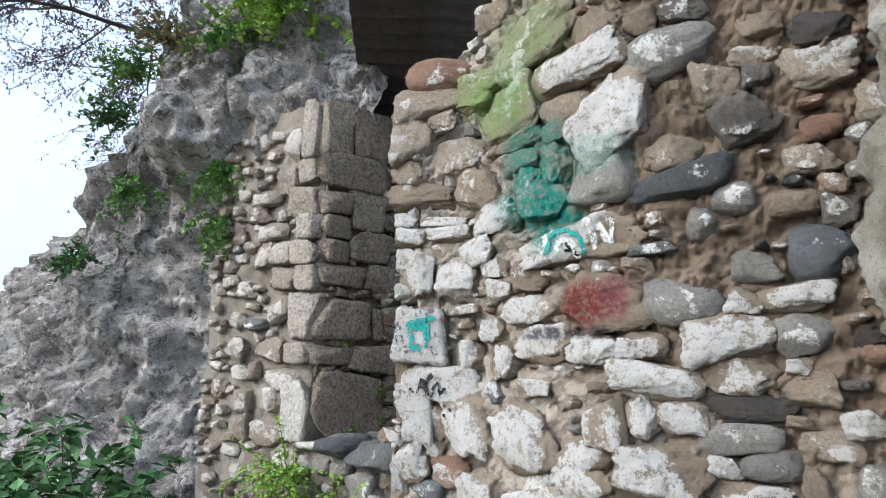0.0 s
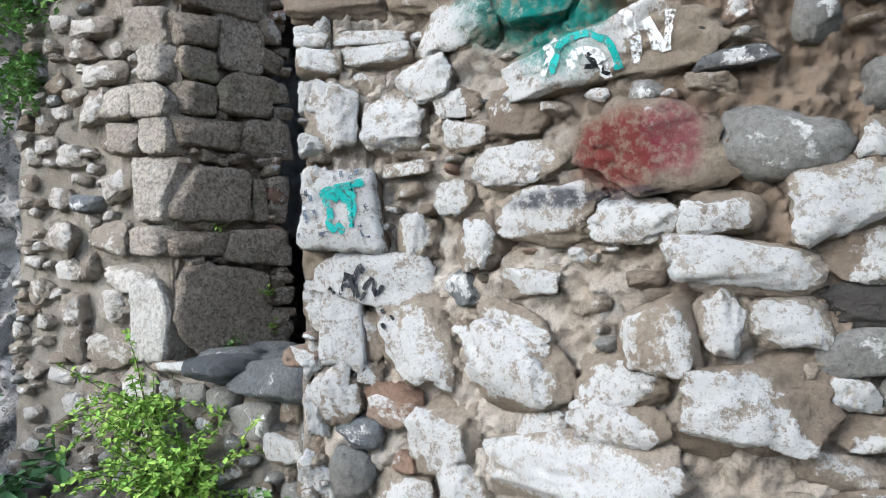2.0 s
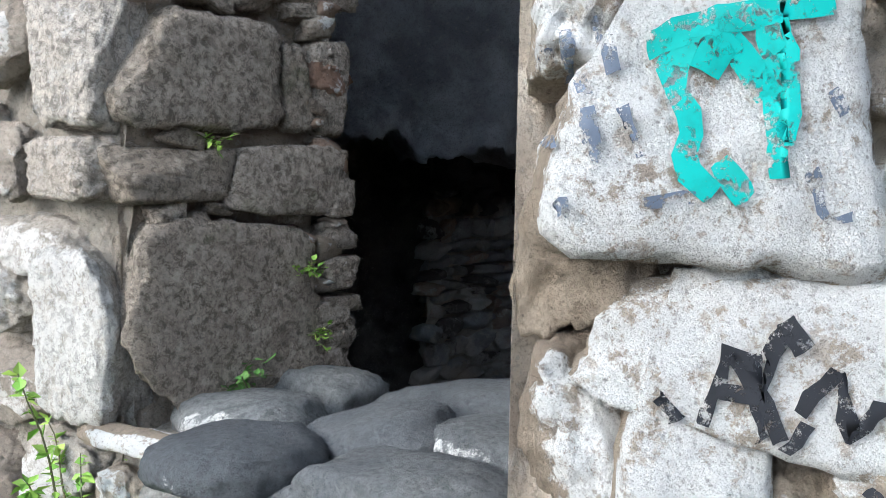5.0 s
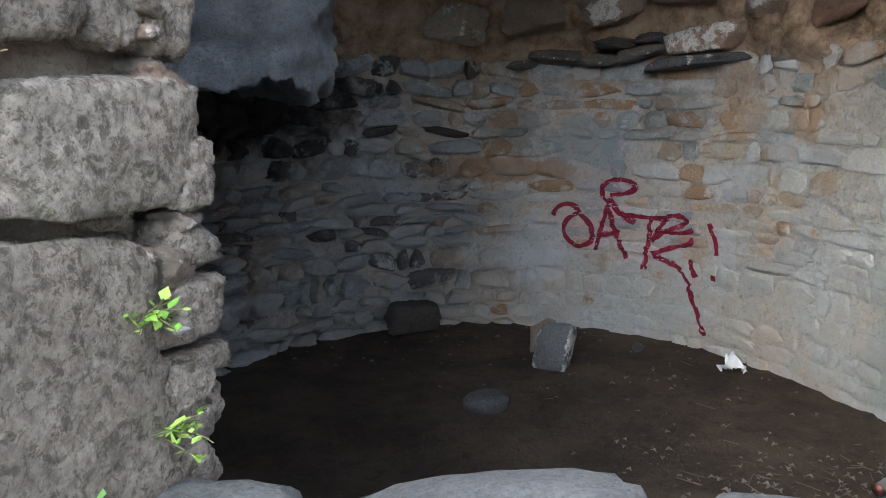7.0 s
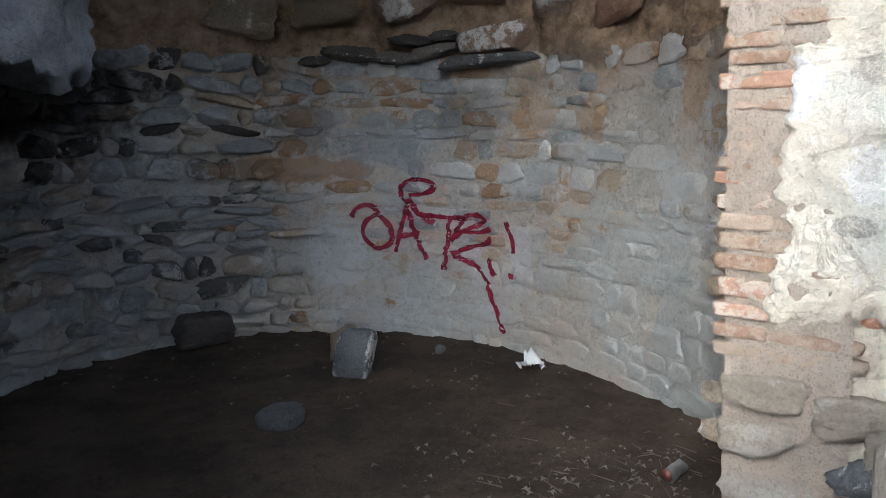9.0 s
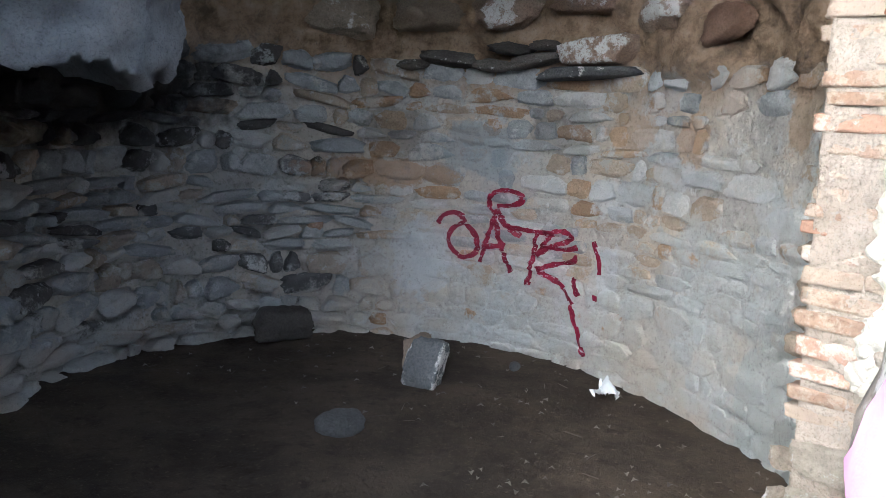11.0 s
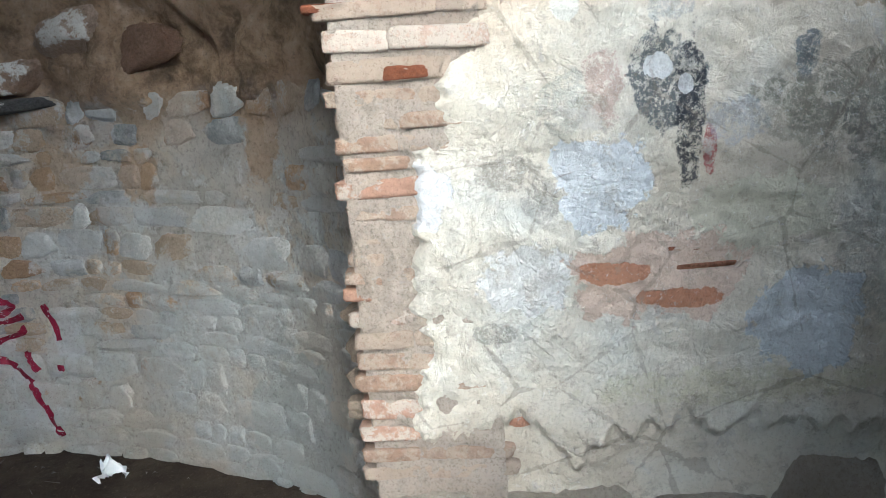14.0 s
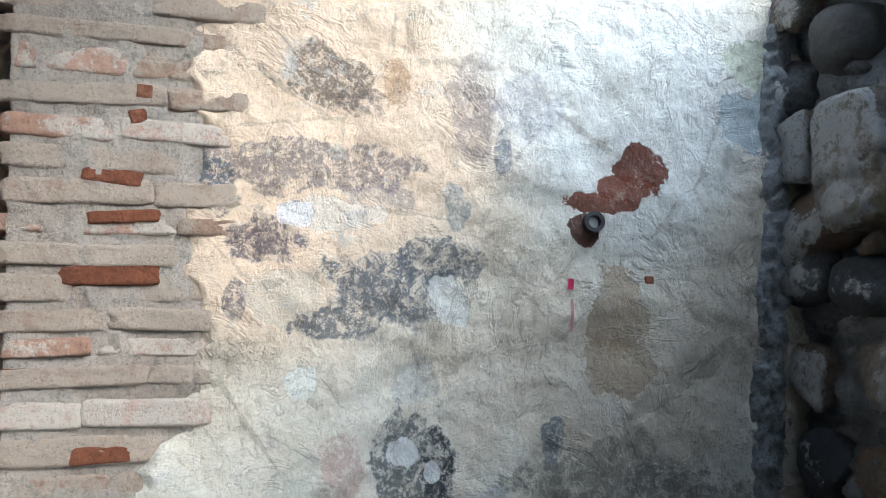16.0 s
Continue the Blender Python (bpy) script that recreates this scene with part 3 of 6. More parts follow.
rub(1.355, 1.473, 0.228, 0.092, 3, "w")
rub(1.500, 1.501, 0.062, 0.056, 0, "w")
rub(1.544, 1.443, 0.132, 0.093, 10, "t")
rub(0.959, 1.327, 0.165, 0.150, 0, "s")
rub(1.089, 1.353, 0.107, 0.110, 0, "w")
rub(1.203, 1.355, 0.132, 0.084, 5, "w")
rub(1.372, 1.387, 0.215, 0.072, 5, "d")
rub(1.351, 1.300, 0.225, 0.097, 5, "g")
rub(1.135, 1.194, 0.256, 0.193, 0, "w")
rub(1.303, 1.224, 0.092, 0.060, -8, "w")
rub(1.423, 1.235, 0.171, 0.078, 5, "g")
rub(1.372, 1.156, 0.218, 0.075, 0, "w")
rub(1.275, 1.095, 0.150, 0.057, -8, "t")
rub(1.379, 1.056, 0.220, 0.045, 8, "t")
rub(1.211, 0.947, 0.447, 0.178, 5, "w")
rub(0.787, 1.031, 0.411, 0.163, 0, "w")
rub(0.737, 0.877, 0.330, 0.137, 0, "w")
rub(0.878, 1.233, 0.184, 0.095, 0, "w")
rub(0.883, 1.137, 0.199, 0.097, -5, "w")
rub(0.701, 1.127, 0.131, 0.070, 0, "w")
rub(0.420, 1.074, 0.189, 0.168, 5, "w")
rub(0.486, 0.962, 0.150, 0.127, 0, "w")
rub(0.170, 1.054, 0.140, 0.077, 0, "b")
rub(0.107, 1.160, 0.110, 0.149, 0, "w")
rub(0.254, 1.133, 0.161, 0.095, 0, "k")
rub(0.152, 0.953, 0.136, 0.132, 0, "g")
rub(0.304, 0.922, 0.199, 0.095, 0, "w")
rub(1.655, 1.353, 0.107, 0.081, 10, "w")
rub(1.584, 1.296, 0.152, 0.071, 0, "t")
rub(1.632, 1.079, 0.131, 0.113, 10, "w")
rub(1.539, 1.176, 0.079, 0.121, 20, "t")
rub(1.537, 1.036, 0.092, 0.072, 0, "t")
rub(1.575, 0.949, 0.093, 0.066, 0, "w")
rub(1.673, 1.204, 0.095, 0.117, 0, "g")
fill(front_wall, FRONT, 0.02, 0.95, 0.35, 3.0, taken, "wtttsgk", 125, 0.022, 0.085, 0.4, lambda u: wall_top(u) - 0.03)
fill(front_wall, FRONT, 0.85, 1.75, 0.35, 3.3, taken, "ttgdkDtd", 115, 0.03, 0.14, 0.4, lambda u: wall_top(u) - 0.03)

z = 0.5
while z < 2.5:
    h = random.uniform(0.07, 0.17)
    lay(front_wall, FRONT, random.uniform(0.05, 0.065), z + h / 2, random.uniform(0.08, 0.1), h, random.uniform(-6, 6), random.choice("wtw"), depth=0.2, proud=0.12)
    z += h + 0.01

# ---- left pier with its quoins ----
pier = wall_backing("wall_pier", PIER_FACE, 0.2, 2.85, MORTAR_GREY, 0.5, "squared limestone pier of the opening, grown over", 60, 120, 0.025)
pier_taken = []


def face(u, z, w, h, tilt, kind):
    pier_taken.append((u, z, w, h))
    kind = {"w": "p", "t": "p", "g": "p"}.get(kind, kind)
    return lay(pier, PIER_FACE, u, z, w * random.uniform(0.9, 1.0), h * random.uniform(0.9, 1.0), tilt + random.uniform(-2.5, 2.5), kind, proud=random.uniform(0.4, 0.52), depth=0.12)


face(0.714, 2.481, 0.141, 0.129, 0, "q")
face(0.575, 2.451, 0.147, 0.137, 0, "q")
face(0.695, 2.326, 0.194, 0.148, 0, "q")
face(0.738, 2.198, 0.131, 0.130, 0, "q")
face(0.731, 2.066, 0.170, 0.120, 0, "q")
face(0.570, 2.075, 0.153, 0.117, 0, "q")
face(0.748, 1.942, 0.137, 0.127, 0, "q")
face(0.605, 1.943, 0.151, 0.115, 0, "q")
face(0.434, 2.077, 0.138, 0.134, 0, "t")
face(0.493, 2.191, 0.178, 0.105, 0, "w")
face(0.370, 2.285, 0.150, 0.092, 0, "w")
face(0.419, 2.372, 0.162, 0.093, 0, "t")
face(0.737, 1.755, 0.155, 0.221, 0, "q")
face(0.581, 1.790, 0.134, 0.136, 20, "w")
face(0.395, 1.725, 0.145, 0.078, 0, "b")
face(0.318, 1.896, 0.123, 0.095, 0, "w")
face(0.727, 1.576, 0.158, 0.111, 0, "q")
face(0.551, 1.589, 0.191, 0.117, 0, "t")
face(0.413, 1.490, 0.080, 0.090, 0, "w")
face(0.633, 1.444, 0.213, 0.101, 0, "w")
face(0.743, 1.305, 0.179, 0.271, 0, "Q")
face(0.560, 1.350, 0.193, 0.106, 0, "w")
face(0.347, 1.341, 0.124, 0.132, 0, "t")
face(0.550, 1.205, 0.220, 0.139, 0, "w")
face(0.375, 1.206, 0.101, 0.137, 0, "t")
face(0.722, 2.704, 0.122, 0.312, 0, "q")
face(0.603, 2.631, 0.143, 0.164, 0, "t")
face(0.287, 1.589, 0.140, 0.122, 0, "g")
face(0.500, 1.030, 0.161, 0.132, 0, "w")
face(0.693, 1.070, 0.153, 0.129, 0, "t")
fill(pier, PIER_FACE, 0.03, 0.78, 0.4, 2.75, pier_taken, "pptpgp", 130, 0.04, 0.13, 0.45)
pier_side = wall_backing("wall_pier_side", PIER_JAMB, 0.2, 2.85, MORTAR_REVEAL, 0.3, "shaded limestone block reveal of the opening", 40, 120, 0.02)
side_taken = []


def jamb(u, z, w, h, tilt, kind):
    side_taken.append((u, z, w, h))
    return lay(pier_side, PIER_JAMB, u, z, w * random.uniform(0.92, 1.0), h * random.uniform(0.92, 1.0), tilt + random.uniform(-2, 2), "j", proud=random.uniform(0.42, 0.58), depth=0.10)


jamb(0.133, 1.746, 0.296, 0.209, 0, "q")
jamb(0.330, 1.738, 0.067, 0.160, 5, "q")
jamb(0.413, 1.746, 0.093, 0.180, 5, "q")
jamb(0.083, 1.569, 0.210, 0.094, 0, "q")
jamb(0.328, 1.565, 0.289, 0.131, 0, "q")
jamb(0.181, 1.321, 0.391, 0.336, 0, "q")
jamb(0.440, 1.459, 0.084, 0.055, 0, "q")
jamb(0.440, 1.322, 0.098, 0.034, 0, "q")
jamb(0.439, 1.385, 0.087, 0.070, 0, "q")
jamb(0.441, 1.245, 0.088, 0.098, 0, "q")
jamb(0.174, 2.489, 0.437, 0.183, 0, "q")
jamb(0.057, 2.319, 0.165, 0.115, 0, "q")
jamb(0.239, 2.309, 0.198, 0.212, 0, "q")
jamb(0.066, 2.199, 0.151, 0.115, 0, "q")
jamb(0.071, 2.078, 0.141, 0.115, 0, "q")
jamb(0.259, 2.122, 0.239, 0.154, 0, "q")
jamb(0.116, 1.964, 0.253, 0.111, 0, "q")
jamb(0.354, 1.970, 0.221, 0.136, 0, "q")
jamb(0.046, 2.707, 0.153, 0.314, 0, "q")
jamb(0.242, 2.707, 0.234, 0.266, 0, "q")
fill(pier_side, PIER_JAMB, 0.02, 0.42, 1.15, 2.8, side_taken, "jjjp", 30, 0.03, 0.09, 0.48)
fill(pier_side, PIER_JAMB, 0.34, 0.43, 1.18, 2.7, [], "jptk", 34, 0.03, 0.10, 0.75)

# ---- sill ----
sill_wall = wall_backing("wall_sill", SILL_FACE, 0.0, 1.14, MORTAR_GREY, 0.42, "low rubble sill wall under the opening, mossy", 80, 80)
sill_taken = []


def sill(u, z, w, h, tilt, kind):
    sill_taken.append((u, z, w, h))
    return lay(sill_wall, SILL_FACE, u, z, w, h, tilt, kind, proud=0.5, depth=0.24 if kind == "G" else None)


sill(0.292, 1.155, 0.232, 0.089, -3, "G")
sill(0.546, 1.140, 0.364, 0.127, 0, "G")
sill(0.075, 1.150, 0.211, 0.046, 0, "w")
sill(0.054, 1.064, 0.111, 0.075, 0, "w")
sill(0.290, 1.055, 0.121, 0.112, 0, "g")
sill(0.433, 0.999, 0.199, 0.118, 0, "g")
sill(0.580, 1.042, 0.080, 0.086, 0, "t")
sill(0.548, 0.929, 0.151, 0.091, 0, "w")
sill(0.673, 0.978, 0.112, 0.116, 0, "g")
sill(0.163, 1.071, 0.114, 0.080, 0, "g")
fill(sill_wall, SILL_FACE, 0.02, 0.8, 0.3, 1.1, sill_taken, "wtgg", 60, 0.05, 0.12)
for x, y, w, d, h, r in ((-0.42, 3.98, 0.30, 0.2, 0.1, -40), (-0.30, 4.12, 0.24, 0.2, 0.12, -35), (-0.03, 3.97, 0.44, 0.22, 0.12, -38), (0.2, 3.75, 0.34, 0.22, 0.11, -50), (-0.22, 3.86, 0.3, 0.22, 0.1, -40), (0.06, 3.62, 0.26, 0.2, 0.1, -20), (-0.05, 3.72, 0.28, 0.2, 0.1, -60)):
    ob = new("stone", dressed(random.choice(COBBLE), "G"))
    ob.matrix_world = pose(x, y, 1.165, random.uniform(-6, 6), random.uniform(-6, 6), r) @ Matrix.Diagonal((w, d, h, 1))
    ob.parent = sill_wall

# ---- right reveal of the opening ----
right_side = wall_backing("wall_reveal", RIGHT_JAMB, 0.3, 2.58, MORTAR_GREY, 0.1, "pale whitewashed rubble reveal with pink paint", 50, 120, 0.025)
z = 0.9
while z < 2.55:
    h = random.uniform(0.14, 0.3)
    u = 0.0
    while u < 0.36:
        w = min(random.uniform(0.16, 0.3), 0.44 - u)
        lay(right_side, RIGHT_JAMB, u + w / 2, z + h / 2, w, h, random.uniform(-4, 4), "p", proud=0.3, depth=0.12)
        u += w + 0.015
    z += h + 0.015

for u, z, w, h in ((0.07, 1.08, 0.16, 0.36), (0.2, 1.1, 0.2, 0.4)):
    lay(right_side, RIGHT_JAMB, u, z, w, h, 0, "p", proud=0.42, depth=0.14)

# ---- apse ----
APSE = (1.55, 6.1, 1.40)


def arc(a, r=None):
    q = radians(a)
    f = min(1.0, max(0.0, (-a - 15) / 62))
    r = (r or APSE[2]) + 0.30 * f * f * (3 - 2 * f)
    return Vector((APSE[0] + r * math.cos(q), APSE[1] + r * math.sin(q)))


def apse_back(s, t):
    a = apse_from + (apse_to - apse_from) * s
    z = 0.2 + 2.9 * t
    p = arc(a)
    q = Vector((p.x, p.y, z))
    dip = 0.012 * fbm(q, 0.35) + 0.008 * fbm(q, 0.08)
    if z > 1.9:
        dip += 0.10 * fbm(q + Vector((3, 3, 3)), 0.45) + 0.05 * fbm(q, 0.15) - 0.10 * (z - 1.9)
    p = arc(a, APSE[2] + 0.012 + dip)
    return Vector((p.x, p.y, z))


APSE_SPOTS = [  # place, half width, half height, colour, strength
    ((2.50, 7.13, 0.88), 0.185, 0.220, (0.62, 0.64, 0.66), 0.75),
    ((2.95, 6.16, 0.94), 0.084, 0.117, (0.62, 0.64, 0.66), 0.7),
    ((2.72, 5.17, 1.36), 0.106, 0.096, (0.62, 0.64, 0.66), 0.6),
    ((2.91, 5.76, 1.47), 0.127, 0.078, (0.62, 0.64, 0.66), 0.6),
    ((2.95, 6.15, 1.31), 0.135, 0.097, (0.62, 0.64, 0.66), 0.6),
    ((2.80, 5.36, 1.08), 0.117, 0.073, (0.6, 0.62, 0.62), 0.6),
    ((2.89, 5.68, 1.64), 0.107, 0.107, (0.5, 0.34, 0.2), 0.6),
    ((2.93, 5.86, 1.85), 0.111, 0.105, (0.62, 0.64, 0.66), 0.65),
    ((2.81, 5.42, 1.82), 0.101, 0.169, (0.62, 0.58, 0.53), 0.65),
    ((2.31, 7.27, 1.34), 0.441, 0.078, (0.42, 0.26, 0.14), 0.7),
    ((2.37, 7.24, 1.57), 0.211, 0.148, (0.16, 0.135, 0.11), 0.4),
    ((2.90, 6.49, 1.65), 0.195, 0.155, (0.17, 0.155, 0.14), 0.4),
    ((2.70, 6.90, 1.49), 0.216, 0.139, (0.33, 0.38, 0.42), 0.6),
]
APSE_TINTS = [  # place, half width, half height, colour, strength
    ((2.63, 5.00, 0.63), 0.288, 0.392, (0.43, 0.47, 0.48), 0.65),
    ((2.67, 5.06, 1.76), 0.103, 0.142, (0.46, 0.31, 0.18), 0.6),
    ((2.95, 6.08, 1.65), 0.127, 0.127, (0.5, 0.36, 0.23), 0.55),
    # wide bluish tint: the left end's shade put into the colour
    ((1.65, 7.50, 0.94), 0.895, 0.448, (0.3, 0.33, 0.37), 0.2),
]


def apse_plaster(n, c):
    """A thin coat of old plaster smeared over stones and joints alike, thicker low down on the lit side."""
    sep = n.t.nodes.new("ShaderNodeSeparateXYZ")
    n.put(sep.inputs[0], n.world_pos)
    low = n.step(n.math("ADD", sep.outputs[2], n.math("MULTIPLY", sep.outputs[1], 0.28)), 2.15, 3.1, 0.2, -0.02)
    k = n.step(n.math("ADD", n.noise(4.5, 7, 0.72, n.world_pos), low), 0.5, 0.6)
    tone = n.mix(n.step(n.noise(1.6, 4, 0.6, n.world_pos), 0.4, 0.6), (0.56, 0.525, 0.47), (0.54, 0.57, 0.58))
    tone = n.mix(n.step(n.noise(30, 6, 0.7, n.world_pos), 0.45, 0.7, 0, 0.35), tone, (0.3, 0.27, 0.24))
    c = n.mix(n.math("MULTIPLY", k, 0.88), c, tone)
    pale = n.step(n.noise(6.5, 6, 0.7, n.world_pos), 0.58, 0.63)
    c = n.mix(n.math("MULTIPLY", pale, 0.6), c, (0.66, 0.67, 0.67))
    for place, w, h, tone, f in APSE_SPOTS + APSE_TINTS:
        k = n.blob(place, (w, w, h), 1.1, 9, 0.3)
        c = n.mix(n.math("MULTIPLY", k, f), c, tone)
    # left end: some soot, and the dim corner's shade painted in with it
    soot_shade = n.blob((0.95, 7.2, 1.2), (1.05, 0.9, 1.3), 0.7, 5, 0.7)
    # darker band along the height of the ledge
    dark_high = n.blob((2.35, 7.0, 2.05), (0.8, 0.7, 0.2), 0.8, 7, 0.6)
    k = n.math("MAXIMUM", soot_shade, n.math("MULTIPLY", dark_high, 0.7))
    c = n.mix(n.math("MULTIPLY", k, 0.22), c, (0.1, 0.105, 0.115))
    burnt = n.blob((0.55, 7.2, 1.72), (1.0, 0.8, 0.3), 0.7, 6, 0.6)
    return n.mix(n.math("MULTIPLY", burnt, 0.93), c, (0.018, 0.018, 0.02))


def apse_mortar():
    n = Nodes("apse_plaster")
    c = n.mix(n.step(n.noise(2.5, 6, 0.65), 0.38, 0.62), (0.5, 0.485, 0.455), (0.6, 0.54, 0.46))
    c = n.mix(n.step(n.noise(11, 7, 0.7), 0.5, 0.7, 0, 0.6), c, (0.2, 0.18, 0.16))
    sep = n.t.nodes.new("ShaderNodeSeparateXYZ")
    n.put(sep.inputs[0], n.world_pos)
    high = n.step(n.math("ADD", sep.outputs[2], n.math("MULTIPLY", n.noise(3, 5), 0.5)), 2.0, 2.25)
    brown = n.ramp(n.noise(6, 7, 0.7), [(0.35, (0.16, 0.115, 0.08)), (0.52, (0.4, 0.29, 0.195)), (0.7, (0.52, 0.42, 0.32))])
    c = n.mix(high, c, brown)
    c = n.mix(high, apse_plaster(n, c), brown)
    c = n.mix(n.step(n.noise(60, 5, 0.7), 0.5, 0.7, 0, 0.4), c, (0.12, 0.1, 0.09))
    n.bump((n.noise(9, 7, 0.7), 1.0, 0.06), (n.noise(50, 6, 0.7), 0.9, 0.014))
    return n.done(c, 0.95)


apse_from, apse_to = 150, -81
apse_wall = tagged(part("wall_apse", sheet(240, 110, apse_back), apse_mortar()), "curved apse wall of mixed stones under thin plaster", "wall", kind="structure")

APSE_KINDS = {
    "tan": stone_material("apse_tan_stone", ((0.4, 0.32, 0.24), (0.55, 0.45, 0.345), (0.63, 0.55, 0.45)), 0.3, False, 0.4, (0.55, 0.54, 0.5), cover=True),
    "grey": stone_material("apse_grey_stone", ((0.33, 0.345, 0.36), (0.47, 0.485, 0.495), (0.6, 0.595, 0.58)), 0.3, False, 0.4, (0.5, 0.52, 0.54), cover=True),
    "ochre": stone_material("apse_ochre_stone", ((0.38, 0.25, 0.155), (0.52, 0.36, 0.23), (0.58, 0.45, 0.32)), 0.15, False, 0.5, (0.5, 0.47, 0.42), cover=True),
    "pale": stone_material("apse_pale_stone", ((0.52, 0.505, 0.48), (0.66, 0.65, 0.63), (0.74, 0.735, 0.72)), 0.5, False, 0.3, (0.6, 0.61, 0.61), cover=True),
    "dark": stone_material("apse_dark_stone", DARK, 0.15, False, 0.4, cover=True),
}
FLAT = [stone_mesh("flush_stone", 6.5, 0.2, s, 9, 0.0, 8, 0.035) for s in range(41, 50)]
rng = random.Random(5)


def facing(a):
    """The turn that lays a stone's width along the apse wall."""
    d = arc(a - 1) - arc(a + 1)
    return math.atan2(d.y, d.x)


z, far = 0.36, []
while z < 1.93:
    h = rng.uniform(0.05, 0.13)
    a = -80.0
    while a < 148:
        w = rng.choice((0.09, 0.13, 0.17, 0.22, 0.3))
        da = math.degrees(w / APSE[2])
        mid = a + da / 2
        kind = rng.choice(("tan", "tan", "grey", "grey", "ochre", "pale") if mid < 25 else ("tan", "grey", "ochre", "grey", "pale") if mid < 62 else ("grey", "grey", "pale", "tan", "dark"))
        rough = float(np.interp(mid, (-30, 0, 47, 66), (0.9, 1.0, 1.1, 3.0)))
        me = dressed(rng.choice(FLAT), kind, APSE_KINDS[kind])
        q = arc(mid, APSE[2] + 0.012)
        m = Matrix.Translation((q.x, q.y, z + h / 2)) @ Matrix.Rotation(facing(mid), 4, "Z") @ Matrix.Rotation(radians(rng.uniform(-4, 4) * rough), 4, "Y")
        m = m @ Matrix.Diagonal((w * rng.uniform(0.92, 1.04), (0.036 + 0.02 * rng.random()) * rough, h * rng.uniform(0.86, 1.06), 1))
        if rng.random() < (0.95 if mid > 5 else 0.85):
            if mid < 92 and len(apse_wall.children) < 300:
                ob = new("stone", me)
                ob.matrix_world = m
                ob.parent = apse_wall
            else:
                far.append((me, m))
        a += da
    z += h
verts, faces, mats, base = [], [], [], 0
mat_list = list(APSE_KINDS.values())
for me, m in far:
    k = mat_list.index(me.materials[0])
    verts += [m @ v.co for v in me.vertices]
    faces += [[i + base for i in p.vertices] for p in me.polygons]
    mats += [k] * len(me.polygons)
    base += len(me.vertices)
me = bpy.data.meshes.new("rubble_stones")
me.from_pydata(verts, [], faces)
for k in mat_list:
    me.materials.append(k)
me.polygons.foreach_set("material_index", mats)
me.polygons.foreach_set("use_smooth", [True] * len(faces))
rest = new("rubble_stones", me)
rest.parent = apse_wall
rest["kind"] = "stuff"

# ---- painted wall beside the apse ----
def mural_x(y, z):
    return 1.69 + 0.17 * (4.0 - y) - 0.09 * (z - 1.6)


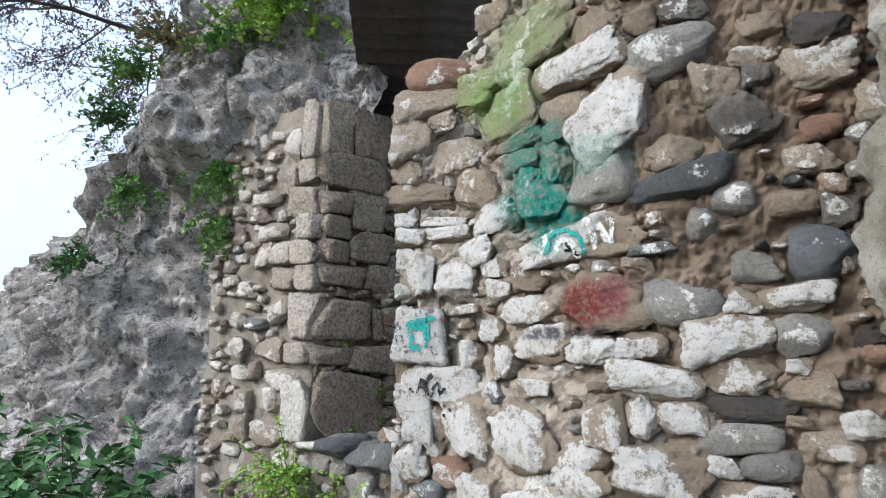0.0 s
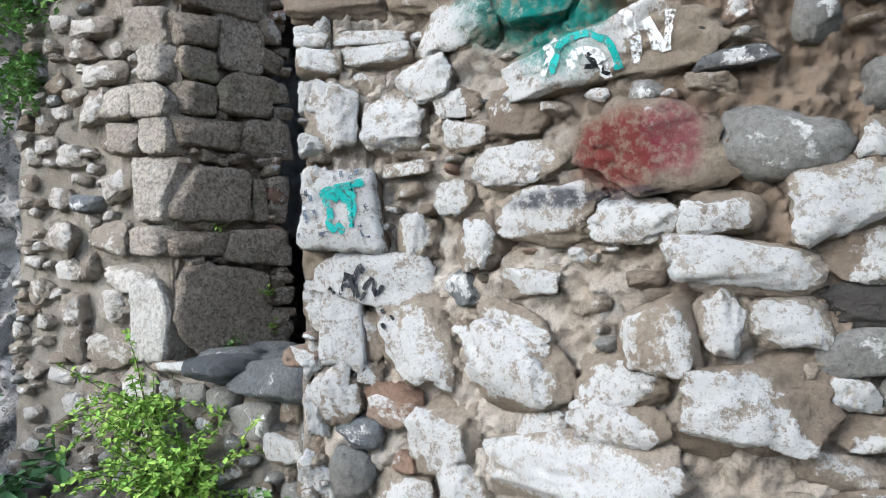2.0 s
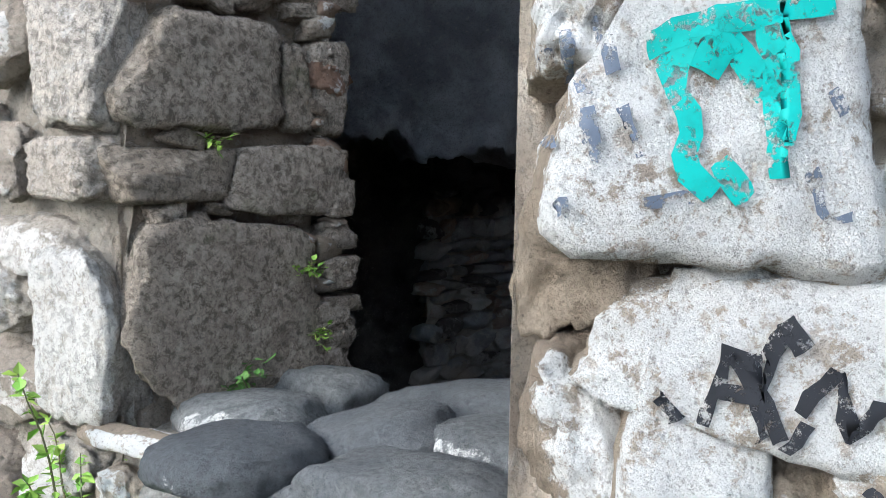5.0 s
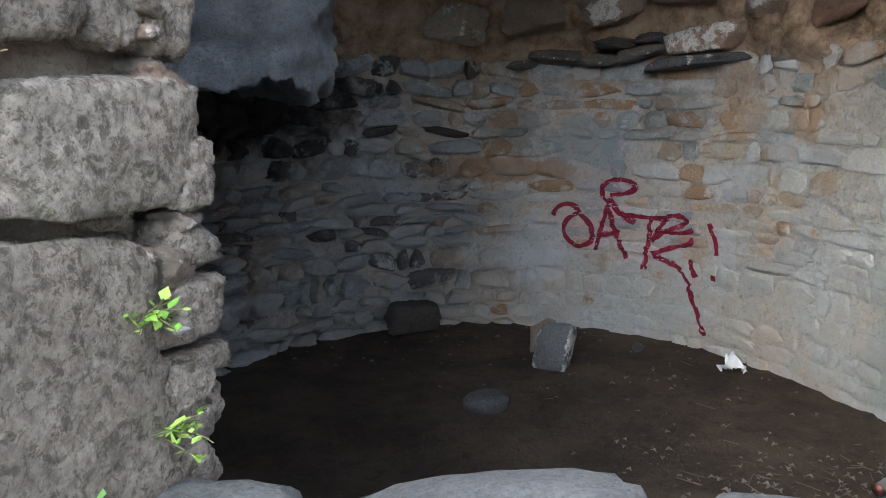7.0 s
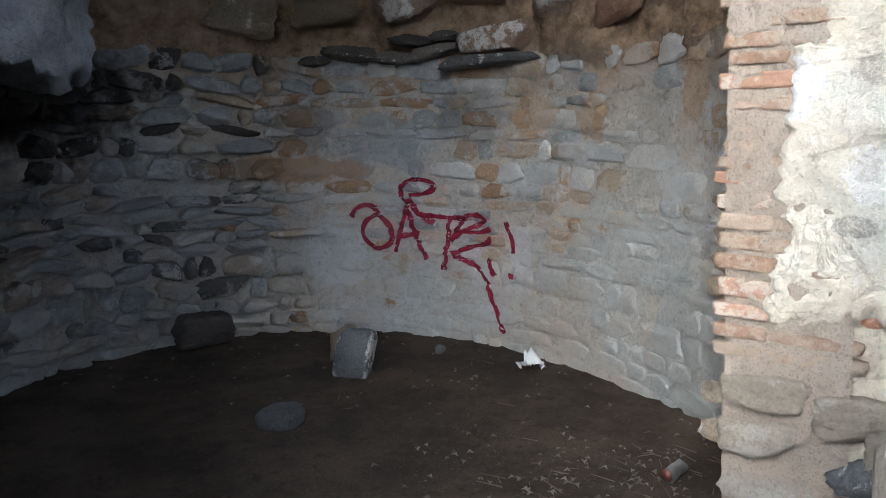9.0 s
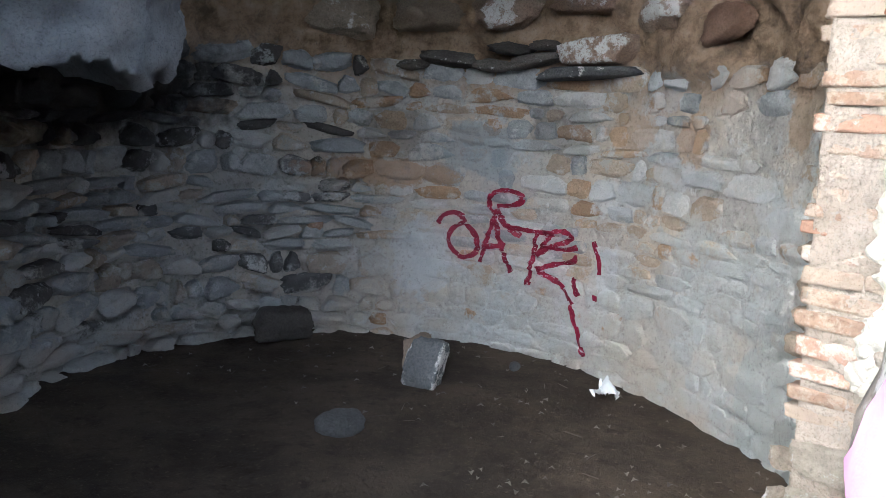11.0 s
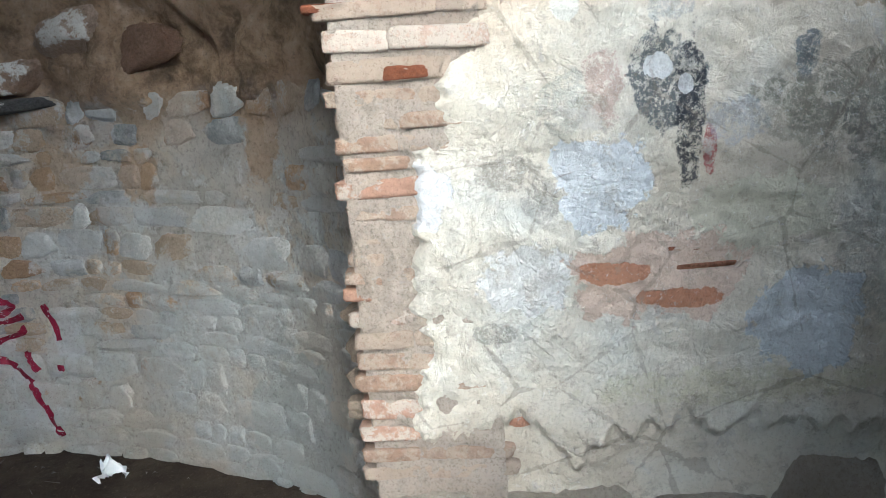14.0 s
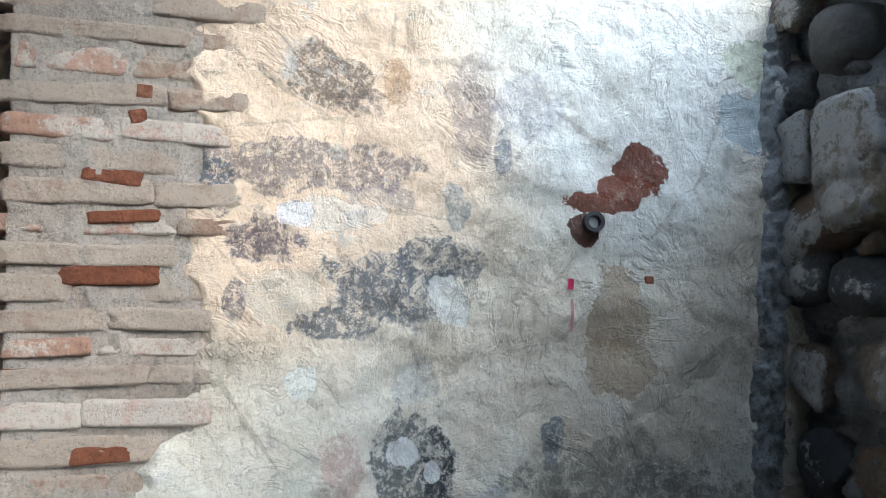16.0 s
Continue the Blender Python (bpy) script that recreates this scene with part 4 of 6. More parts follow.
def mural_material():
    n = Nodes("faded_mural_plaster")
    c = n.ramp(n.noise(2.2, 6, 0.62, n.world_pos), [(0.3, (0.50, 0.45, 0.36)), (0.45, (0.62, 0.565, 0.46)), (0.58, (0.66, 0.635, 0.55)), (0.72, (0.58, 0.6, 0.57))])
    # warm light on the upper left, painted into the plaster
    warm_light = n.blob((1.6, 4.05, 2.55), (0.5, 0.46, 0.42), 0.5, 3, 0.8)
    c = n.mix(n.math("MULTIPLY", warm_light, 0.8), c, (0.76, 0.58, 0.41))
    # bluish skylight on the upper right, likewise painted in
    pale = n.blob((1.75, 3.25, 2.6), (0.5, 0.28, 0.3), 0.5, 4, 0.8)
    c = n.mix(n.math("MULTIPLY", pale, 0.75), c, (0.68, 0.71, 0.70))
    flake = n.math("MULTIPLY", n.step(n.noise(24, 9, 0.8, n.world_pos, 0.6), 0.42, 0.49, 0.2, 1.0), n.step(n.noise(80, 6, 0.8, n.world_pos), 0.42, 0.50, 0.35, 1.0))
    for y, z, ry, rz, tone, f in MURAL_TOP + MURAL_FIGURE + MURAL_LOW + MURAL_DAMP:
        k = n.blob((mural_x(y, z), y, z), (0.4, ry * 1.06, rz * 1.06), 1.0, 15, 0.16)
        c = n.mix(n.math("MULTIPLY", n.math("MULTIPLY", k, flake), f), c, tone)
    coat = n.noise(6, 7, 0.7, n.world_pos)
    for y, z, ry, rz, tone, f in PATCHES + BARE + LAID_BARE:
        k = n.blob((mural_x(y, z), y, z), (0.4, ry, rz), 1.0, 14, 0.10)
        coat = n.math("SUBTRACT", coat, n.math("MULTIPLY", k, 0.5))
        c = n.mix(n.math("MULTIPLY", k, f), c, tone)
    c = n.mix(n.step(n.noise(14, 8, 0.78, n.world_pos), 0.54, 0.62, 0, 0.42), c, (0.32, 0.28, 0.22))
    c = n.mix(n.step(n.noise(7, 8, 0.75, n.world_pos), 0.6, 0.64, 0, 0.35), c, (0.64, 0.64, 0.62))
    c = n.mix(n.step(n.noise(120, 4, 0.7, n.world_pos), 0.5, 0.68, 0, 0.22), c, (0.2, 0.18, 0.15))
    c = n.mix(n.step(n.noise(48, 8, 0.8, n.world_pos, 1.2), 0.6, 0.64, 0, 0.3), c, (0.17, 0.145, 0.115))
    c = n.mix(n.step(n.noise(40, 8, 0.8, n.world_pos, 1.6), 0.375, 0.41, 0.6, 0), c, (0.72, 0.71, 0.68))
    cr = n.cells(3.2, n.world_pos, "DISTANCE_TO_EDGE")
    crack = n.step(n.math("ADD", cr, n.math("MULTIPLY", n.math("SUBTRACT", n.noise(9, 5, 0.7, n.world_pos), 0.5), 0.16)), 0.0, 0.012, 1.0, 0.0)
    c = n.mix(n.math("MULTIPLY", crack, 0.35), c, (0.2, 0.17, 0.13))
    ledge = n.step(n.noise(4.5, 6, 0.7, n.world_pos, 0.7), 0.5, 0.53)
    n.bump((n.noise(3.5, 6, 0.6, n.world_pos), 0.8, 0.05), (n.math("ADD", coat, ledge), 0.5, 0.008), (n.noise(22, 8, 0.75, n.world_pos, 0.8), 0.7, 0.011), (n.noise(110, 4, 0.7, n.world_pos), 0.5, 0.003), (crack, -0.3, 0.004))
    return n.done(c, 0.9)


SLATE = (0.10, 0.115, 0.135)
VIOLET = (0.13, 0.115, 0.13)
BROWN = (0.16, 0.125, 0.095)
# y, z, half width, half height, colour, strength: faded blocks of paint
MURAL_FIGURE = [
    (3.909, 2.431, 0.204, 0.044, VIOLET, 0.75),
    (4.079, 2.385, 0.051, 0.051, SLATE, 0.85),
    (3.975, 2.297, 0.063, 0.043, (0.085, 0.07, 0.1), 0.85),
    (3.750, 2.215, 0.122, 0.066, SLATE, 0.9),
    (3.857, 2.144, 0.080, 0.029, SLATE, 0.85),
    (3.661, 2.265, 0.086, 0.039, SLATE, 0.85),
    (3.626, 2.371, 0.025, 0.040, (0.2, 0.24, 0.27), 0.7),
    (4.030, 2.183, 0.018, 0.037, VIOLET, 0.8),
    (3.760, 2.381, 0.066, 0.024, (0.22, 0.2, 0.21), 0.6),
    (3.707, 2.044, 0.047, 0.043, (0.24, 0.28, 0.3), 0.5),
]
MURAL_TOP = [
    (3.866, 2.598, 0.080, 0.062, (0.1, 0.085, 0.075), 0.8),
    (3.802, 2.561, 0.065, 0.028, (0.17, 0.135, 0.115), 0.7),
    (3.742, 2.593, 0.027, 0.052, (0.34, 0.2, 0.09), 0.65),
    (3.590, 2.567, 0.042, 0.106, (0.24, 0.19, 0.19), 0.6),
    (3.478, 2.575, 0.067, 0.055, (0.3, 0.31, 0.37), 0.5),
    (3.530, 2.481, 0.015, 0.043, (0.14, 0.18, 0.25), 0.7),
    (4.204, 2.588, 0.038, 0.014, (0.45, 0.27, 0.15), 0.5),
]
MURAL_LOW = [
    (3.717, 1.884, 0.075, 0.090, (0.075, 0.09, 0.105), 0.88),
    (3.669, 1.823, 0.027, 0.159, (0.035, 0.04, 0.05), 0.92),
    (3.631, 1.736, 0.015, 0.050, (0.3, 0.05, 0.06), 0.8),
    (3.845, 1.880, 0.039, 0.081, (0.36, 0.23, 0.2), 0.6),
    (3.924, 1.850, 0.052, 0.063, (0.26, 0.29, 0.26), 0.45),
    (3.438, 1.912, 0.027, 0.049, (0.1, 0.14, 0.18), 0.75),
    (3.364, 1.805, 0.108, 0.103, (0.26, 0.24, 0.2), 0.45),
    (4.042, 1.701, 0.065, 0.036, (0.24, 0.22, 0.19), 0.6),
    (3.979, 1.646, 0.036, 0.049, (0.25, 0.24, 0.22), 0.55),
]
MURAL_DAMP = [
    (3.310, 1.830, 0.206, 0.079, (0.19, 0.185, 0.15), 0.6),
    (3.184, 1.756, 0.173, 0.092, (0.15, 0.155, 0.14), 0.6),
    (3.283, 1.511, 0.065, 0.149, (0.2, 0.205, 0.19), 0.45),
    (3.568, 1.788, 0.063, 0.044, (0.4, 0.44, 0.5), 0.5),
    (3.457, 1.803, 0.072, 0.066, (0.26, 0.25, 0.2), 0.5),
    (4.098, 1.343, 0.050, 0.022, (0.2, 0.2, 0.18), 0.6),
    (3.567, 1.192, 0.300, 0.042, (0.5, 0.49, 0.3), 0.4),
]
PATCHES = [
    (3.862, 2.344, 0.091, 0.030, (0.68, 0.64, 0.57), 0.6),
    (3.950, 2.195, 0.060, 0.048, (0.6, 0.53, 0.42), 0.75),
    (3.641, 2.190, 0.043, 0.044, (0.64, 0.65, 0.62), 0.75),
    (3.917, 2.042, 0.031, 0.029, (0.68, 0.68, 0.62), 0.85),
    (3.734, 1.910, 0.028, 0.025, (0.68, 0.7, 0.7), 0.85),
    (3.679, 1.872, 0.015, 0.023, (0.68, 0.7, 0.7), 0.8),
    (3.853, 1.673, 0.100, 0.106, (0.66, 0.695, 0.72), 0.92),
    (4.017, 1.472, 0.104, 0.080, (0.68, 0.68, 0.66), 0.85),
    (3.511, 1.592, 0.147, 0.081, (0.57, 0.55, 0.43), 0.8),
    (4.224, 1.668, 0.050, 0.076, (0.66, 0.68, 0.72), 0.75),
    (3.927, 2.341, 0.033, 0.027, (0.7, 0.69, 0.7), 0.75),
]
BARE = [
    (3.27, 2.415, 0.07, 0.028, (0.15, 0.045, 0.022), 0.95),
    (3.292, 2.172, 0.066, 0.081, (0.4, 0.32, 0.22), 0.8),
    (3.282, 2.057, 0.074, 0.060, (0.38, 0.3, 0.2), 0.75),
    (2.951, 2.580, 0.095, 0.068, (0.36, 0.43, 0.47), 0.8),
    (2.934, 2.705, 0.087, 0.056, (0.45, 0.52, 0.36), 0.55),
    (3.233, 2.463, 0.050, 0.049, (0.13, 0.036, 0.018), 0.95),
    (3.321, 2.385, 0.079, 0.021, (0.15, 0.045, 0.022), 0.95),
    (3.359, 2.334, 0.037, 0.030, (0.1, 0.04, 0.028), 0.95),
    (4.263, 2.356, 0.057, 0.039, (0.55, 0.33, 0.22), 0.7),
]
LAID_BARE = [
    (3.742, 1.458, 0.188, 0.100, (0.6, 0.465, 0.37), 0.85),
    (3.834, 1.473, 0.075, 0.026, (0.42, 0.19, 0.1), 0.85),
    (3.706, 1.410, 0.100, 0.024, (0.42, 0.18, 0.09), 0.85),
    (3.412, 1.349, 0.122, 0.116, (0.47, 0.52, 0.57), 0.75),
    (4.218, 2.525, 0.015, 0.013, (0.5, 0.22, 0.11), 0.8),
    (4.220, 2.482, 0.014, 0.012, (0.5, 0.22, 0.11), 0.8),
    (4.053, 1.113, 0.026, 0.014, (0.42, 0.17, 0.09), 0.8),
]


def mural_place(s, t):
    z = 0.35 + 2.75 * t
    start = float(np.interp(z, (1.2, 1.75, 1.9, 2.05), (4.29, 4.26, 4.17, 4.12))) + 0.04 * fbm((z, 0, 2), 0.2) + 0.035 * fbm((z, 0, 8), 0.06)
    y = start - (start - 2.78) * s
    q = Vector((1.7, y, z))
    edge = max(0.0, 1 - s / 0.02)
    bow = 0.008 + 0.02 * fbm(q, 0.5) + 0.010 * fbm(q, 0.13) + 0.004 * fbm(q, 0.04) - 0.025 * edge
    low = max(0.0, min(1.0, (1.09 + 0.10 * fbm((y, 2, 0), 0.2) + 0.05 * fbm((y, 7, 0), 0.05) - z) / 0.02))
    return Vector((mural_x(y, z) - bow + 0.03 * low, y, z))


mural_wall = tagged(part("wall_mural", sheet(220, 380, mural_place), mural_material()), "plastered wall with faded flaking mural paint", "wall", kind="structure")


# ---- brick corner of the painted wall ----
def bare_corner(s, t):
    y, z = 4.43 - 0.34 * s, 0.3 + 2.8 * t
    q = Vector((1.6, y, z))
    return Vector((mural_x(y, z) + 0.002 - 0.008 * fbm(q, 0.15) - 0.008 * fbm(q, 0.04) + (0.4 * max(0.0, (y - 4.40) / 0.03)), y, z))


corner = tagged(part("wall_corner", sheet(50, 240, bare_corner), mortar_material("pinkish_lime_mortar", (0.46, 0.39, 0.32), (0.53, 0.47, 0.4))), "brick corner between the mural and the apse", "wall", kind="structure")
CORNER = stone_material("plastered_block", ((0.36, 0.315, 0.25), (0.45, 0.405, 0.335), (0.5, 0.46, 0.4)), 0.3, False, 0.3, (0.56, 0.55, 0.5))
BRICKS = [stone_mesh("brick", 10.0, 0.05, s, 7, 0.0, 0, 0.02) for s in range(61, 66)]
brick_rng = random.Random(8)


def set_piece(name, shape, kind, material, y, z, w, h, d, proud, tilt=0.0, parent=corner):
    ob = new(name, dressed(shape, kind, material))
    x = mural_x(y, z) + d * (0.5 - proud)
    ob.matrix_world = pose(x, y, z, 0, 0, 90 + 9.6) @ Matrix.Rotation(radians(tilt), 4, "Y") @ Matrix.Diagonal((w, d, h, 1))
    ob.parent = parent
    return ob


z = 0.98
while z < 3.02:
    h = brick_rng.uniform(0.03, 0.052)
    y = 4.415 + brick_rng.uniform(-0.014, 0.022)
    low = float(np.interp(z, (1.2, 1.75, 1.9, 2.05), (4.29, 4.26, 4.17, 4.12))) + 0.05 * fbm((z, 1, 1), 0.12)
    while y > low:
        w = brick_rng.uniform(0.12, 0.34)
        red = brick_rng.random() < 0.2
        set_piece("brick", brick_rng.choice(BRICKS), "red" if red else "smear", BRICK if red else BRICK_PALE, y - w / 2, z + h / 2, w, h, 0.07, -0.07 + brick_rng.uniform(0, 0.17), brick_rng.uniform(-2.4, 2.4))
        y -= w * 0.97
    z += h + brick_rng.uniform(0.008, 0.022)
for y, z, w, h in ((4.30, 0.90, 0.22, 0.11), (4.31, 0.77, 0.2, 0.12), (4.29, 0.64, 0.24, 0.12), (4.31, 0.50, 0.2, 0.13), (4.08, 0.86, 0.2, 0.12), (4.07, 0.55, 0.24, 0.2), (3.93, 0.82, 0.26, 0.22), (3.62, 0.78, 0.3, 0.24), (3.36, 0.86, 0.28, 0.26), (3.8, 0.52, 0.26, 0.2), (3.5, 0.5, 0.3, 0.2), (3.12, 0.72, 0.24, 0.3)):
    set_piece("stone", brick_rng.choice(HEWN), "corner_block", CORNER, y, z, w, h, 0.14, 0.16, brick_rng.uniform(-3, 3))
set_piece("stone", RUBBLE[4], "pale_lump", STONES["b"], 4.0, 0.72, 0.24, 0.12, 0.14, 0.45, 12)
# jagged bricks and bare stones at the corner's turn into the apse
for z in (0.75, 0.86, 1.15, 1.22, 1.3, 1.38):
    ob = new("stone", dressed(brick_rng.choice(RUBBLE), "t"))
    ob.matrix_world = pose(1.73, 4.42, z, 0, 0, 30) @ Matrix.Diagonal((0.09, 0.1, 0.07, 1))
    ob.parent = corner

# bricks laid bare where the plaster has fallen
for y, z, w, h, tilt in ((3.257, 2.429, 0.09, 0.026, -8), (3.327, 2.396, 0.141, 0.018, -6), (3.223, 2.485, 0.05, 0.03, 12), (3.22, 2.235, 0.02, 0.016, 0), (3.16, 2.09, 0.024, 0.014, 0), (4.19, 2.55, 0.028, 0.026, 0), (4.20, 2.505, 0.03, 0.026, 10), (4.241, 2.229, 0.16, 0.035, 1), (4.251, 1.929, 0.10, 0.031, 2), (4.407, 2.065, 0.09, 0.019, 0), (4.24, 2.40, 0.10, 0.03, -6), (4.22, 2.33, 0.12, 0.022, 4), (3.84, 1.474, 0.109, 0.023, 4), (3.70, 1.416, 0.18, 0.018, -2), (3.706, 1.38, 0.17, 0.016, 0), (3.694, 1.52, 0.1, 0.010, 0), (3.646, 1.479, 0.15, 0.012, 2)):
    set_piece("brick", brick_rng.choice(BRICKS), "raw", BRICK_RAW, y, z, w, h, 0.05, 0.08, tilt, mural_wall)

# pipe end in a hole of the plaster
pipe = thing("pipe_end", "dark plastic pipe end set in a broken plaster hole", "pipe", (mural_x(3.346, 2.345) - 0.004, 3.346, 2.345))
bm = bmesh.new()
bmesh.ops.create_cone(bm, cap_ends=False, segments=20, radius1=0.021, radius2=0.021, depth=0.06, matrix=Matrix.Rotation(radians(90), 4, "Y"))
bmesh.ops.create_cone(bm, cap_ends=False, segments=20, radius1=0.013, radius2=0.013, depth=0.06, matrix=Matrix.Rotation(radians(90), 4, "Y"))
for r in ((0.021, 0.013),):
    ring = [[bm.verts.new((-0.03, q * math.cos(k * math.pi / 10), q * math.sin(k * math.pi / 10))) for k in range(20)] for q in r]
    for k in range(20):
        bm.faces.new((ring[0][k], ring[0][k - 1], ring[1][k - 1], ring[1][k]))
part("tube", bm, plain("dark_plastic", (0.03, 0.03, 0.035), 0.4), pipe)
bm = bmesh.new()
bmesh.ops.create_circle(bm, cap_ends=True, segments=16, radius=0.0125, matrix=Matrix.Translation((-0.012, 0, 0)) @ Matrix.Rotation(radians(-90), 4, "Y"))
part("plug", bm, plain("pale_plug", (0.5, 0.52, 0.54), 0.7), pipe)

# masonry body behind the apse's end, closing the corner
def body_place(s, t):
    p = arc(-77 + 57 * s, APSE[2] + 0.22)
    q = Vector((p.x, p.y, 0.3 + 3.0 * t))
    return q + Vector((0, -0.02 * fbm(q, 0.3), 0))


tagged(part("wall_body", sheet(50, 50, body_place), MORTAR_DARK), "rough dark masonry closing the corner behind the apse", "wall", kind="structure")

# ---- rubble return beside the mural ----
RETURN = [Vector(p) for p in ((1.98, 2.86), (1.55, 2.84), (1.05, 2.76), (0.23, 3.53))]
CEMENT = mortar_material("coarse_grey_cement", (0.34, 0.35, 0.36), (0.48, 0.5, 0.515), False, 1.0)
return_wall = wall_backing("wall_return", RETURN, 0.3, lambda u: 2.95 if u < 0.95 else 2.6, CEMENT, 0.2, "dark rough rubble wall beside the mural", 160, 240, 0.06)
rt = []
for z in (0.5, 0.72, 0.95, 1.2, 1.42, 1.62, 1.84, 2.02, 2.2, 2.36, 2.52, 2.66, 2.82):
    for u in (0.22, 0.42, 0.62, 0.82):
        u, zz = u + random.uniform(-0.05, 0.05), z + random.uniform(-0.04, 0.04)
        w, h = random.uniform(0.13, 0.22), random.uniform(0.1, 0.17)
        rt.append((u, zz, w, h))
        lay(return_wall, RETURN, u, zz, w, h, random.uniform(-15, 15), random.choice("gbBwtbQ"), proud=0.5)
fill(return_wall, RETURN, 0.12, 1.9, 0.5, 2.65, rt, "gbtk", 60, 0.03, 0.08)

def fillet_place(s, t):
    z = 0.95 + 2.15 * t
    y = 2.915 + 0.085 * (2.84 - z) + 0.012 * fbm((z, 0, 1), 0.12) - 0.10 * s
    q = Vector((1, y, z))
    out = 0.035 * math.sin(math.pi * min(1.0, s * 1.15)) ** 0.6 - 0.006 + 0.02 * fbm(q, 0.05) + 0.014 * fbm(q, 0.02, 3)
    return Vector((mural_x(y, z) - out, y, z))


fillet = thing("cement_fillet", "coarse grey cement strip sealing the mural's edge", "trim", kind="structure")
part("bead", sheet(30, 360, fillet_place), CEMENT, fillet)

# ---- far inner walls ----
INNER = [Vector(p) for p in ((-0.44, 4.32), (-0.85, 4.9), (-1.0, 5.7), (-0.6, 6.7), (0.1, 7.1), (0.42, 6.95))]
# dark mortar and stones help hold this end's shade in their colour
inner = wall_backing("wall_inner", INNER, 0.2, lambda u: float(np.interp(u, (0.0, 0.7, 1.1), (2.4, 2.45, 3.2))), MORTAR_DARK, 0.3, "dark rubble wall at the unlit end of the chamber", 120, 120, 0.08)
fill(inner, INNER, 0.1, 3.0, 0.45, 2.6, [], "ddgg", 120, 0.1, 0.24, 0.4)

# fallen vault: a hanging lump of masonry with a ragged underside
HANG = [Vector(p) for p in ((-0.95, 5.55), (0.56, 5.78), (0.95, 6.75))]


def hang_place(s, t):
    u = 2.57 * s
    p, n, _ = along(HANG, u)
    low = 1.70 + 0.10 * fbm((u, 3, 0), 0.35) + 0.05 * fbm((u, 6, 0), 0.09) + (0.10 if 1.5 < u < 1.62 else 0) + (0.06 if u > 1.8 else 0)
    if t < 0.3:
        back = 0.5 * (1 - t / 0.3)
        z = low + 0.05 * fbm((u, back, 4), 0.15) + 0.1 * back
    else:
        back, z = 0.0, low + (3.1 - low) * (t - 0.3) / 0.7
    q = Vector((u, back, z))
    out = 0.06 * fbm(q, 0.3) + 0.03 * fbm(q, 0.08) - back
    return Vector((p.x + n.x * out, p.y + n.y * out, z))


tagged(part("vault_remnant", sheet(180, 110, hang_place), mortar_material("grey_cement_render", (0.25, 0.26, 0.28), (0.46, 0.48, 0.51), False, 2.2)), "ragged grey remnant of the fallen vault", "vault", kind="structure")

# ---- corrugated roof over the opening ----
def roof_sheet(s, t):
    x = -0.55 + 3.0 * s
    d = 2.3 * t
    return Vector((x, 5.4 - 0.94 * d, 2.72 + 0.34 * d + 0.012 * math.sin(d / 0.11 * 2 * math.pi)))


roof = thing("corrugated_roof", "dark rusty corrugated metal roof sheet over the opening", "roof")
bm = sheet(4, 230, roof_sheet)
bmesh.ops.solidify(bm, geom=bm.faces[:], thickness=0.003)
part("metal_sheet", bm, SHEET_METAL, roof)
for x in (-0.2, 1.1, 2.2):
    bm = bmesh.new()
    bmesh.ops.create_cube(bm, size=1.0, matrix=pose(x, 4.32, 3.165, -19.9, 0, 0) @ Matrix.Diagonal((0.06, 2.2, 0.08, 1)))
    bmesh.ops.bevel(bm, geom=bm.edges[:], offset=0.006, segments=1, affect="EDGES")
    part("rafter", bm, BARK, roof, smooth=False)

# ---- rock spur at the end of the front wall ----
def spur_place(s, t):
    a = radians(120 + 250 * s)
    z = 0.0 + 3.7 * t
    q = Vector((math.cos(a), math.sin(a), z))
    r = 0.27 + 0.10 * fbm(q, 0.6) + 0.06 * fbm(q, 0.22) + 0.02 * fbm(q, 0.07) + 0.05 * math.sin(z * 3.1 + 1.2)
    return Vector((1.36 + r * math.cos(a), 1.90 + r * math.sin(a), z))


SPUR = mortar_material("weathered_pale_rock", (0.25, 0.23, 0.19), (0.5, 0.485, 0.43), False, 1.3)
spur = thing("rock_pillar", "lichened pale rock pillar bulging from the stone wall", "rock")
part("pillar_body", sheet(110, 240, spur_place), SPUR, spur)

# ---- apse details ----
ledge = thing("stone_ledge", "dark flat slab jutting below a pale block, in a dark hollow", "stone")


def apse_piece(name, shape, kind, a, z, w, h, d, inset, parent, tilt=0.0, label=""):
    q = arc(a, APSE[2] - inset)
    ob = new(name, dressed(shape, kind))
    ob.matrix_world = Matrix.Translation((q.x, q.y, z)) @ Matrix.Rotation(radians(a - 90), 4, "Z") @ Matrix.Rotation(radians(tilt), 4, "Y") @ Matrix.Diagonal((w, d, h, 1))
    ob.parent = parent
    if label:
        ob["label"] = label
    return ob


apse_piece("slab", TILE[1], "D", 10, 1.93, 0.52, 0.07, 0.22, 0.04, ledge, -4, "dark slate slab")
apse_piece("block", BLOCK[3], "k", 8, 2.03, 0.42, 0.13, 0.2, 0.03, ledge, -5, "pale speckled block")
for a, z, w, h in ((24, 1.98, 0.3, 0.08), (34, 1.95, 0.28, 0.07), (44, 1.97, 0.3, 0.09), (30, 2.04, 0.3, 0.07), (20, 2.06, 0.2, 0.06), (52, 1.93, 0.2, 0.06)):
    apse_piece("sooty_stone", random.choice(RUBBLE), "d", a, z, w, h, 0.18, 0.03, ledge, random.uniform(-12, 4))
